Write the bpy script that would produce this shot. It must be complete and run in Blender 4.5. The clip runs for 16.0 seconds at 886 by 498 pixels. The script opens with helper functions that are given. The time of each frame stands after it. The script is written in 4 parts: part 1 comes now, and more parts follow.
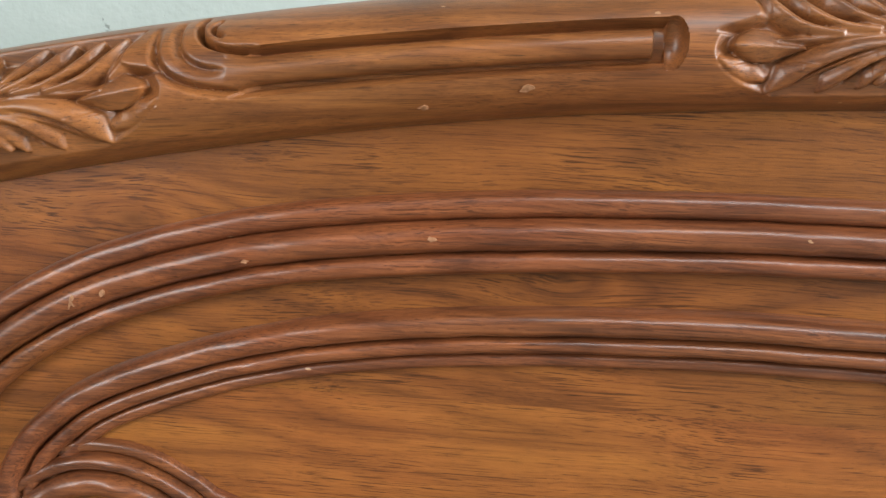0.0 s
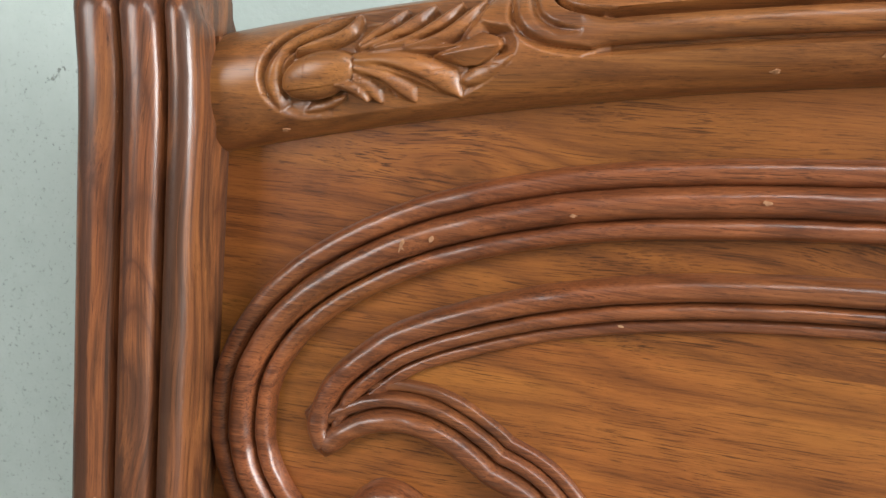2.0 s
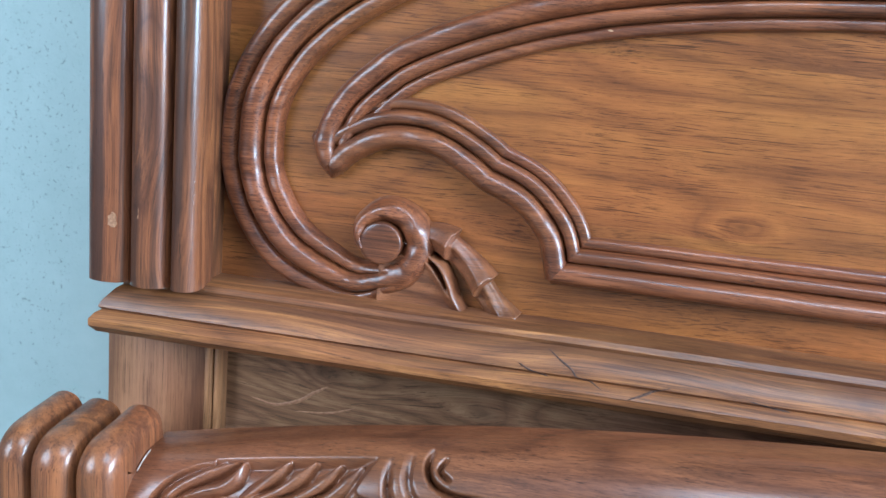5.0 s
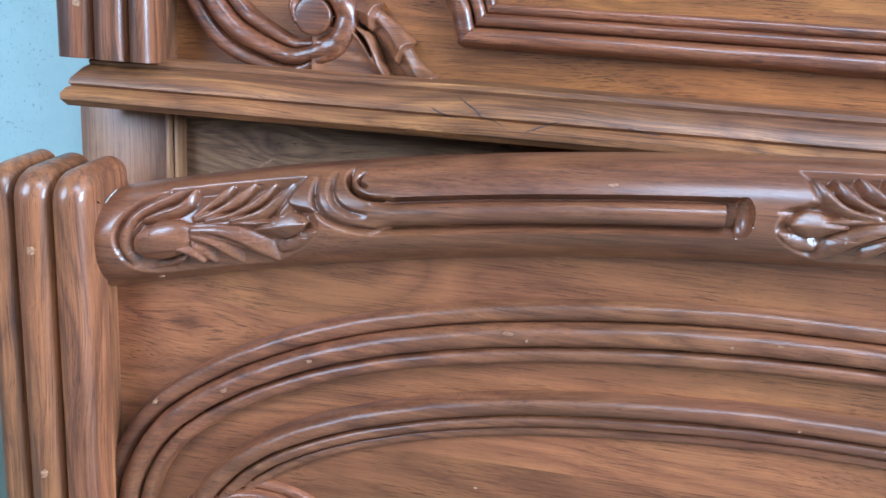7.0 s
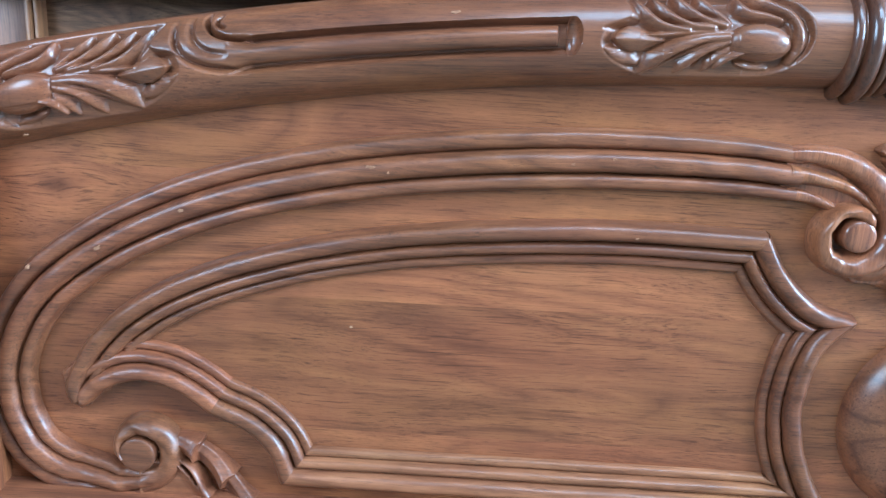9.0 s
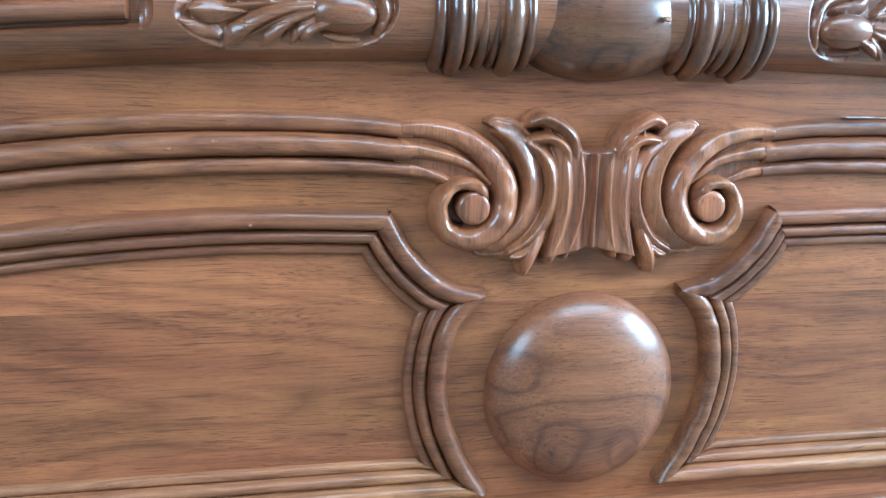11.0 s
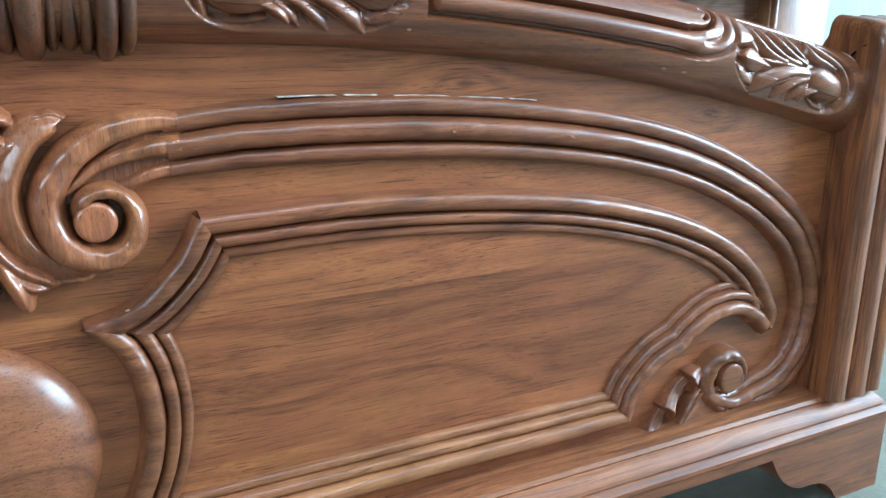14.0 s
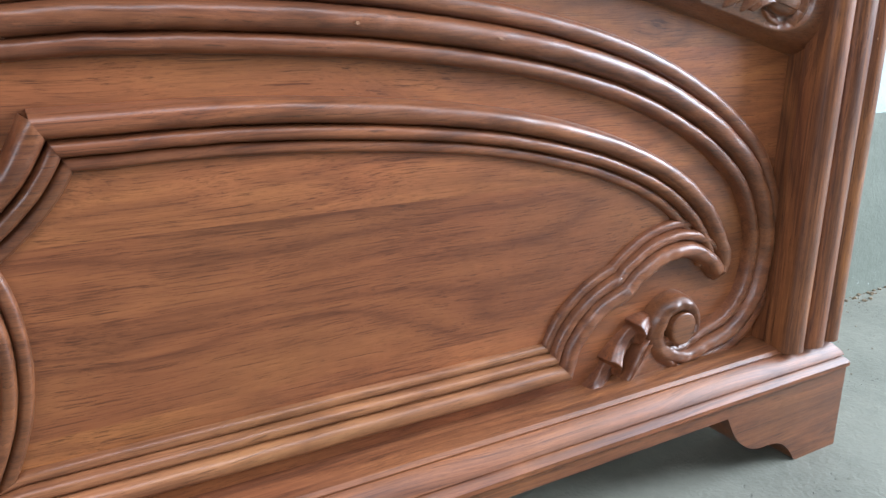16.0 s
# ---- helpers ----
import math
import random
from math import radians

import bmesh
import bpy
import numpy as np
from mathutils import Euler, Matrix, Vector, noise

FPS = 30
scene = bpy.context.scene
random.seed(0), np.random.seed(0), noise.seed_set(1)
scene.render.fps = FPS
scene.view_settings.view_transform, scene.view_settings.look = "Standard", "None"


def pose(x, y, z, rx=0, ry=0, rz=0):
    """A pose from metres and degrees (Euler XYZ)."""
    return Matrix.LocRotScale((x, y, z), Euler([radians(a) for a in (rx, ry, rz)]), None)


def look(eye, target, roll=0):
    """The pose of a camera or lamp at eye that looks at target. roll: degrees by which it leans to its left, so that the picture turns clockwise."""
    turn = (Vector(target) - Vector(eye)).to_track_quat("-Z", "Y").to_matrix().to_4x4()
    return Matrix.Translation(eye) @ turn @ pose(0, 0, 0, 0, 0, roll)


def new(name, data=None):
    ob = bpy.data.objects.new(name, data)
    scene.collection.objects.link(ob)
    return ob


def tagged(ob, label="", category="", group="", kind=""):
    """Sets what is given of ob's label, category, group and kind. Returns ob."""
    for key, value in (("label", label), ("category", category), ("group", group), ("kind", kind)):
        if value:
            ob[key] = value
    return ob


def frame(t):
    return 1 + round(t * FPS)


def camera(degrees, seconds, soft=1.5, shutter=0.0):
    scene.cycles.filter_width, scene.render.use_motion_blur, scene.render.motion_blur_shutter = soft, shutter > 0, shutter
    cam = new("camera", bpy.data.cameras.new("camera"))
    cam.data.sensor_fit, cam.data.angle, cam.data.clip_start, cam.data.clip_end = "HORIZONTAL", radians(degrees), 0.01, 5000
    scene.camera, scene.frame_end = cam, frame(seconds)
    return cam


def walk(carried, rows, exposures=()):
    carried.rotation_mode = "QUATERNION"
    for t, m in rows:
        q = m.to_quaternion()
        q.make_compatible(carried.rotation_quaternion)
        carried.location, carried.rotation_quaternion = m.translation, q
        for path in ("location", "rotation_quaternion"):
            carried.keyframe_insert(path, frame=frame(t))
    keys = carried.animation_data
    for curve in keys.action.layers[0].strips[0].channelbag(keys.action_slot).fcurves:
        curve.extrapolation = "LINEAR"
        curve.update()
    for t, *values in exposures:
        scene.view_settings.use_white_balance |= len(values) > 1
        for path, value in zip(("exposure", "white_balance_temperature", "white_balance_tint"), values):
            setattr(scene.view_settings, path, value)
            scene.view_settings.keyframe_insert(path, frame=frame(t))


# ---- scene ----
cam = camera(58.0, 16.0)

PATH = [
    (0, (-0.465, -0.402, 1.092), (-0.62, 1.561, 0.738), 2.4),
    (0.5, (-0.504, -0.41, 1.077), (-0.752, 1.545, 0.735), 3.1),
    (1, (-0.544, -0.424, 1.072), (-0.882, 1.52, 0.748), 3.6),
    (1.5, (-0.58, -0.436, 1.064), (-1.001, 1.495, 0.756), 4.3),
    (2, (-0.6, -0.451, 1.038), (-1.034, 1.479, 0.738), 4.9),
    (2.5, (-0.605, -0.469, 1.009), (-1.061, 1.451, 0.687), 5.5),
    (3, (-0.615, -0.487, 0.959), (-1.086, 1.429, 0.636), 5.9),
    (3.2, (-0.611, -0.491, 0.945), (-1.091, 1.421, 0.607), 5.9),
    (5.3, (-0.598, -0.54, 0.842), (-0.899, 1.393, 0.425), 5.3),
    (5.5, (-0.587, -0.55, 0.829), (-0.884, 1.379, 0.395), 5.3),
    (6, (-0.555, -0.572, 0.781), (-0.867, 1.348, 0.317), 4.9),
    (6.5, (-0.522, -0.61, 0.741), (-0.84, 1.302, 0.246), 4.3),
    (7, (-0.501, -0.646, 0.713), (-0.804, 1.267, 0.212), 4.0),
    (7.5, (-0.506, -0.682, 0.679), (-0.761, 1.234, 0.167), 3.7),
    (8, (-0.493, -0.71, 0.648), (-0.703, 1.209, 0.127), 3.5),
    (8.2, (-0.491, -0.718, 0.636), (-0.671, 1.203, 0.111), 3.3),
    (10.3, (-0.331, -0.698, 0.556), (-0.144, 1.243, 0.108), 1.7),
    (10.5, (-0.317, -0.694, 0.559), (-0.07, 1.24, 0.112), 1.6),
    (11, (-0.265, -0.691, 0.562), (0.1, 1.225, 0.12), 1.4),
    (11.5, (-0.199, -0.692, 0.562), (0.256, 1.206, 0.127), 1.0),
    (12, (-0.144, -0.684, 0.566), (0.427, 1.185, 0.141), 0.8),
    (12.5, (-0.083, -0.68, 0.571), (0.562, 1.166, 0.15), 0.2),
    (13, (-0.03, -0.667, 0.6), (0.676, 1.133, 0.086), 0.7),
    (13.5, (0.025, -0.655, 0.594), (0.824, 1.101, 0.065), 0.5),
    (14, (0.082, -0.626, 0.583), (0.952, 1.088, 0.034), 0.3),
    (14.5, (0.132, -0.605, 0.569), (1.052, 1.08, 0.009), -0.2),
    (15, (0.179, -0.574, 0.564), (1.146, 1.083, -0.002), -0.3),
    (15.5, (0.216, -0.56, 0.536), (1.201, 1.087, -0.031), -0.0),
    (16, (0.151, -0.553, 0.502), (1.14, 1.087, -0.073), 0.7),
]
walk(cam, [(t, look(eye, target, roll)) for t, eye, target, roll in PATH],
     exposures=[(0.0, -0.24, 7200, 15), (1.5, -0.24, 7200, 14), (3.2, -0.15, 6950, 16), (5.3, 0.23, 4900, 2), (8.2, 0.37, 4600, 0), (10.3, 0.38, 4580, -5), (12.5, 0.18, 4650, -11), (14.0, -0.12, 5180, -3), (16.0, -0.23, 5950, 14)])

# ---- world and lights ----
world = bpy.data.worlds.new("daylight")
scene.world = world
world.use_nodes = True
wn = world.node_tree
sky = wn.nodes.new("ShaderNodeTexSky")
sky.sky_type, sky.sun_disc = "NISHITA", False
sky.sun_elevation, sky.sun_rotation = radians(35), radians(60)
wn.nodes["Background"].inputs[1].default_value = 0.12
wn.links.new(sky.outputs[0], wn.nodes["Background"].inputs[0])


def area_lamp(name, eye, target, w, h, watts, colour):
    lamp = bpy.data.lights.new(name, "AREA")
    lamp.shape, lamp.size, lamp.size_y, lamp.energy, lamp.color = "RECTANGLE", w, h, watts, colour
    ob = new(name, lamp)
    ob.matrix_world = look(eye, target)
    return ob


area_lamp("high_window_daylight", (4.32, -1.5, 1.8), (0, -0.9, 0.55), 2.3, 1.9, 580, (0.84, 0.93, 1.0))
# added fill lamp in an unseen ceiling opening, brightens upward faces
area_lamp("skylight_daylight", (0.9, -1.75, 2.88), (0.9, -1.75, 0.0), 2.6, 1.1, 112, (0.84, 0.93, 1.0))
# added fill lamp in an unseen left opening, lifts the boards' left ends
area_lamp("window_daylight", (-2.42, -2.1, 1.75), (0, -0.9, 1.0), 1.5, 1.3, 85, (0.92, 0.96, 1.0))


# ---- materials ----
def nodes_of(name):
    m = bpy.data.materials.new(name)
    m.use_nodes = True
    nt = m.node_tree
    return m, nt, nt.nodes["Principled BSDF"]


def node(nt, kind, **inputs):
    n = nt.nodes.new(kind)
    for key, value in inputs.items():
        n.inputs[key].default_value = value
    return n


def ramp(nt, fac, stops):
    r = nt.nodes.new("ShaderNodeValToRGB")
    while len(r.color_ramp.elements) < len(stops):
        r.color_ramp.elements.new(0.5)
    for el, (pos, col) in zip(r.color_ramp.elements, stops):
        el.position = pos
        el.color = (*col, 1) if len(col) == 3 else col
    nt.links.new(fac, r.inputs[0])
    return r.outputs[0]


def mix(nt, fac, a, b, mode="MIX"):
    m = nt.nodes.new("ShaderNodeMix")
    m.data_type, m.blend_type = "RGBA", mode
    for sock, value in ((m.inputs[0], fac), (m.inputs[6], a), (m.inputs[7], b)):
        if isinstance(value, (int, float)):
            sock.default_value = value
        elif isinstance(value, tuple):
            sock.default_value = (*value, 1)
        else:
            nt.links.new(value, sock)
    return m.outputs[2]


def maths(nt, op, a, b=0.0, c=0.0):
    m = nt.nodes.new("ShaderNodeMath")
    m.operation = op
    for sock, value in zip(m.inputs, (a, b, c)):
        if isinstance(value, (int, float)):
            sock.default_value = value
        else:
            nt.links.new(value, sock)
    return m.outputs[0]


def wood(name, grain, light, mid, dark, gloss=0.40, coat=0.55, specks=1.0, knots=(), swirl=0.7, bands=0.2, own=True, ringed=0.2, streaky=0.9, sheen=0.27, turns=20.0, smoke=30.0, dash=0.3, wander=0.03, stretch=2.1):
    """Teak with the grain along one axis: broad figure round knots, streaks, pores, worn pale chips and a satin lacquer.

    knots: places (x, z, radius) on a board's face where the figure closes into rings."""
    m, nt, bsdf = nodes_of(name)
    tc = nt.nodes.new("ShaderNodeTexCoord")
    info = nt.nodes.new("ShaderNodeObjectInfo")
    shift = nt.nodes.new("ShaderNodeVectorMath")
    shift.operation = "MULTIPLY_ADD"
    rnd = nt.nodes.new("ShaderNodeCombineXYZ")
    for n in range(3):
        nt.links.new(info.outputs["Random"], rnd.inputs[n])
    nt.links.new(rnd.outputs[0], shift.inputs[0])
    shift.inputs[1].default_value = (7.3, 3.1, 11.7) if own else (0, 0, 0)
    nt.links.new(tc.outputs["Object"], shift.inputs[2])

    place = shift.outputs[0]

    def stretched(along, across):
        mp = nt.nodes.new("ShaderNodeMapping")
        mp.inputs["Scale"].default_value = [along if "xyz"[n] == grain else across for n in range(3)]
        nt.links.new(place, mp.inputs[0])
        return mp.outputs[0]

    def tex(vec, **kw):
        n = node(nt, "ShaderNodeTexNoise", **kw)
        nt.links.new(vec, n.inputs["Vector"])
        return n.outputs["Fac"]

    def moved(start, amount, way):
        """start + amount * way, for a number that varies and a fixed direction."""
        out = nt.nodes.new("ShaderNodeVectorMath")
        out.operation = "MULTIPLY_ADD"
        nt.links.new(amount, out.inputs[0])
        out.inputs[1].default_value = way
        nt.links.new(start, out.inputs[2])
        return out.outputs[0]

    # the grain wanders a little, and parts round knots
    across = tuple(0.0 if "xyz"[n] == grain else 1.0 for n in range(3))
    drift = maths(nt, "MULTIPLY", maths(nt, "SUBTRACT", tex(stretched(1.6, 4.5), Scale=2.0, Detail=2.0, Roughness=0.45), 0.5), wander)
    bells, heart, bent = [], None, moved(place, drift, across)
    split = nt.nodes.new("ShaderNodeSeparateXYZ")
    nt.links.new(tc.outputs["Object"], split.inputs[0])
    for x, z, size in knots:
        mp = nt.nodes.new("ShaderNodeMapping")
        mp.vector_type = "POINT"
        mp.inputs["Location"].default_value = (-x / (stretch * size), 0, -z / size)
        mp.inputs["Scale"].default_value = (1 / (stretch * size), 0, 1 / size)
        nt.links.new(tc.outputs["Object"], mp.inputs[0])
        ln = nt.nodes.new("ShaderNodeVectorMath")
        ln.operation = "LENGTH"
        nt.links.new(mp.outputs[0], ln.inputs[0])
        bell = maths(nt, "EXPONENT", maths(nt, "MULTIPLY", maths(nt, "POWER", ln.outputs["Value"], 1.4), -1.0))
        bells.append(bell)
        core = maths(nt, "EXPONENT", maths(nt, "MULTIPLY", maths(nt, "POWER", ln.outputs["Value"], 2.0), -14.0))
        heart = core if heart is None else maths(nt, "MAXIMUM", heart, core)
        bent = moved(bent, maths(nt, "MULTIPLY", bell, maths(nt, "SUBTRACT", z, split.outputs["Z"])), (0.0, 0.0, 0.85))
    place = bent
    figure = tex(stretched(0.6, 3.8), Scale=2.4, Detail=2.0, Roughness=0.45, Distortion=swirl)
    phase = maths(nt, "MULTIPLY", figure, turns)
    for bell in bells:
        phase = maths(nt, "ADD", phase, maths(nt, "MULTIPLY", bell, 4.0))
    rings = maths(nt, "PINGPONG", phase, 1.0)
    streak = tex(stretched(2.2, 120.0), Scale=3.0, Detail=8.0, Roughness=0.8, Distortion=0.05)
    lines = tex(stretched(2.4, 260.0), Scale=3.0, Detail=5.0, Roughness=0.7, Distortion=0.1)
    pores = tex(stretched(22.0, 560.0), Scale=3.0, Detail=3.0, Roughness=0.7)
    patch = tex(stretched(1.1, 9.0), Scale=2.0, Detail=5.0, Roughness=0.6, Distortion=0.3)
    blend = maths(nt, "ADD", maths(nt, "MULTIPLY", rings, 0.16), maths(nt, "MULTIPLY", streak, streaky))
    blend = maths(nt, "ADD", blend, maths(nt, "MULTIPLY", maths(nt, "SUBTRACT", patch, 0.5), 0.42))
    mean = 0.5 * streaky
    col = ramp(nt, blend, [(mean - 0.15, dark), (mean + 0.09, mid), (mean + 0.39, light)])
    deep = tuple(0.5 * v for v in dark)
    smoky = tex(stretched(0.7, smoke), Scale=2.0, Detail=6.0, Roughness=0.62, Distortion=0.35)
    col = mix(nt, maths(nt, "MULTIPLY", ramp(nt, smoky, [(0.47, (0, 0, 0)), (0.58, (1, 1, 1))]), bands), col, (0.070, 0.027, 0.0135))
    col = mix(nt, maths(nt, "MULTIPLY", ramp(nt, rings, [(0.02, (1, 1, 1)), (0.20, (0, 0, 0))]), ringed), col, dark)
    col = mix(nt, maths(nt, "MULTIPLY", ramp(nt, lines, [(0.36, (1, 1, 1)), (0.43, (0, 0, 0))]), 0.75), col, deep)
    dashes = tex(stretched(9.0, 420.0), Scale=3.0, Detail=2.0, Roughness=0.5)
    zone = ramp(nt, tex(stretched(3.0, 9.0), Scale=3.0, Detail=3.0), [(0.42, (0.15, 0.15, 0.15)), (0.60, (1, 1, 1))])
    col = mix(nt, maths(nt, "MULTIPLY", maths(nt, "MULTIPLY", ramp(nt, dashes, [(0.565, (0, 0, 0)), (0.625, (1, 1, 1))]), zone), dash), col, deep)
    col = mix(nt, maths(nt, "MULTIPLY", ramp(nt, pores, [(0.33, (1, 1, 1)), (0.43, (0, 0, 0))]), 0.5), col, deep)
    if heart is not None:
        col = mix(nt, maths(nt, "MULTIPLY", heart, 0.6), col, deep)
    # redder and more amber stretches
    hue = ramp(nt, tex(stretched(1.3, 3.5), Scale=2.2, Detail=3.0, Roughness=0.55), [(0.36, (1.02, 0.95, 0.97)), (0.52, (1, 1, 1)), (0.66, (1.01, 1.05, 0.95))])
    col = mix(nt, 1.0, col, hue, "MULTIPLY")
    # the shimmer across the grain, painted into the colour as random lighter patches
    shimmer = maths(nt, "MULTIPLY_ADD", tex(stretched(7.0, 2.6), Scale=2.6, Detail=3.0, Distortion=0.5), 0.42, 0.79)
    glow = nt.nodes.new("ShaderNodeVectorMath")
    glow.operation = "SCALE"
    nt.links.new(col, glow.inputs[0])
    nt.links.new(shimmer, glow.inputs["Scale"])
    col = glow.outputs[0]
    tone = maths(nt, "ADD", maths(nt, "MULTIPLY", info.outputs["Random"], 0.24 if own else 0.0), 0.88 if own else 1.0)
    scaled = nt.nodes.new("ShaderNodeVectorMath")
    scaled.operation = "SCALE"
    nt.links.new(col, scaled.inputs[0])
    nt.links.new(tone, scaled.inputs["Scale"])
    col = scaled.outputs[0]
    if specks:
        vor = node(nt, "ShaderNodeTexVoronoi", Scale=16.0, Randomness=1.0)
        nt.links.new(stretched(1.0, 1.6), vor.inputs["Vector"])
        rag = tex(stretched(60.0, 90.0), Scale=3.0, Detail=2.0)
        dist = maths(nt, "ADD", vor.outputs["Distance"], maths(nt, "MULTIPLY", rag, 0.10))
        keep = nt.nodes.new("ShaderNodeSeparateColor")
        nt.links.new(vor.outputs["Color"], keep.inputs[0])
        chip = maths(nt, "MULTIPLY", maths(nt, "LESS_THAN", dist, 0.078), maths(nt, "GREATER_THAN", keep.outputs[0], 1.0 - 0.35 * specks))
        col = mix(nt, maths(nt, "MULTIPLY", chip, 0.7), col, (0.46, 0.27, 0.15))
    nt.links.new(col, bsdf.inputs["Base Color"])
    rough = maths(nt, "ADD", maths(nt, "MULTIPLY", streak, 0.14), gloss - 0.05)
    nt.links.new(rough, bsdf.inputs["Roughness"])
    bsdf.inputs["Coat Weight"].default_value = coat
    bsdf.inputs["Coat Roughness"].default_value = 0.85 * sheen
    bsdf.inputs["Specular IOR Level"].default_value = 0.22
    wave = tex(stretched(16.0, 26.0), Scale=2.4, Detail=2.0)
    height = maths(nt, "ADD", maths(nt, "MULTIPLY", lines, 0.30), maths(nt, "ADD", maths(nt, "MULTIPLY", streak, 0.25), maths(nt, "MULTIPLY", wave, 1.2)))
    bump = node(nt, "ShaderNodeBump", Strength=0.3, Distance=0.0016)
    nt.links.new(height, bump.inputs["Height"])
    nt.links.new(bump.outputs[0], bsdf.inputs["Normal"])
    return m


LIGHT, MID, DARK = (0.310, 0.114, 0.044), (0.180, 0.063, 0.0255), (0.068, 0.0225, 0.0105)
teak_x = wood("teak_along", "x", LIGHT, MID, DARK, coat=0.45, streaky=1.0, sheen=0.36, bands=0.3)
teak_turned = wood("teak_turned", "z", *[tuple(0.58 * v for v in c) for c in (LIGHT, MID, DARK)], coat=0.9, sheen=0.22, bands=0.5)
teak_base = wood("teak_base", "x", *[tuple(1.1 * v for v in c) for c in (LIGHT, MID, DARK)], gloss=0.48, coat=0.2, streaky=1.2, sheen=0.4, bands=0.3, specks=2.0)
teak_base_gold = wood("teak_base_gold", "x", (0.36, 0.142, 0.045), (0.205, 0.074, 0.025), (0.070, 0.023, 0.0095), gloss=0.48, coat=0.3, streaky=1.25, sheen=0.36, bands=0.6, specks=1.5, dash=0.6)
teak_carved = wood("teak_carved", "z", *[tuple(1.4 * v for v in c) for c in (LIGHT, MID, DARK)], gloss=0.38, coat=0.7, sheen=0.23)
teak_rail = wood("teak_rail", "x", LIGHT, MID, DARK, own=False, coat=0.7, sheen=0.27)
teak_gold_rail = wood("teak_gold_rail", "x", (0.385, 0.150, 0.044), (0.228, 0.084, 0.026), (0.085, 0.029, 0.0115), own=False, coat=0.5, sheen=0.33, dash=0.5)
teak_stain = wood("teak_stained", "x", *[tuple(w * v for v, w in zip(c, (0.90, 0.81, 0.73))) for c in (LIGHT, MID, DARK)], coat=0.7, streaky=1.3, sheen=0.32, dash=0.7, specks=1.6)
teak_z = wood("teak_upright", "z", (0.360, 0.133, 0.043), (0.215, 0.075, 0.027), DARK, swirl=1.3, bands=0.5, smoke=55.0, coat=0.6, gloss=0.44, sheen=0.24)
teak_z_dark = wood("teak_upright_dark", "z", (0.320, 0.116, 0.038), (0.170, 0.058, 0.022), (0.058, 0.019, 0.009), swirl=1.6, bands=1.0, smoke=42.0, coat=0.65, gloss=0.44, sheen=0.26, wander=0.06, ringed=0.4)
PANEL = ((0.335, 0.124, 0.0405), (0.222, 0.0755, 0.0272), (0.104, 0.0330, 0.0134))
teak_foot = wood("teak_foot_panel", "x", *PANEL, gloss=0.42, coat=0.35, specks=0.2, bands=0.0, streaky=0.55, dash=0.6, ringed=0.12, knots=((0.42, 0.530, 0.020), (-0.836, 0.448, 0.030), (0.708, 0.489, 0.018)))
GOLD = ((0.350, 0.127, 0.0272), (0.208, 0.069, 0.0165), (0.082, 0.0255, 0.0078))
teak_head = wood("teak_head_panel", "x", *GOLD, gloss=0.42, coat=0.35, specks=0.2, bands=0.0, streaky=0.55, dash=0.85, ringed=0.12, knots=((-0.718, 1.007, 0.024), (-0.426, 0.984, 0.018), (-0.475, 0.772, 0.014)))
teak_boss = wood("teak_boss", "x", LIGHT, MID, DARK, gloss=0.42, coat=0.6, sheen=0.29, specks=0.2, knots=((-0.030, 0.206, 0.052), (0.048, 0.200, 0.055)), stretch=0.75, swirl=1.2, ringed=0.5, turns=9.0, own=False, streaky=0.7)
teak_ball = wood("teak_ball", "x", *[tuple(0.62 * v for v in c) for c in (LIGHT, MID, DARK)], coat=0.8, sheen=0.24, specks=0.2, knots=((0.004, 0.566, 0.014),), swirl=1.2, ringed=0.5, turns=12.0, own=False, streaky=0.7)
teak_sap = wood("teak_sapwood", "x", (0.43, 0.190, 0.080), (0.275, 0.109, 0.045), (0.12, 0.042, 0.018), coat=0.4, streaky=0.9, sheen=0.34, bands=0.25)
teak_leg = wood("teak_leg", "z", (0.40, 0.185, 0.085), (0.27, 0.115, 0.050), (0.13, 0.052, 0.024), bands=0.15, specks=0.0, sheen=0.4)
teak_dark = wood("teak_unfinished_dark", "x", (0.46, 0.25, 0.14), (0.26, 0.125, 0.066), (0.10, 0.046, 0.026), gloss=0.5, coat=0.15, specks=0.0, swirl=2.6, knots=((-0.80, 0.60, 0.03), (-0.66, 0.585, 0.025)))


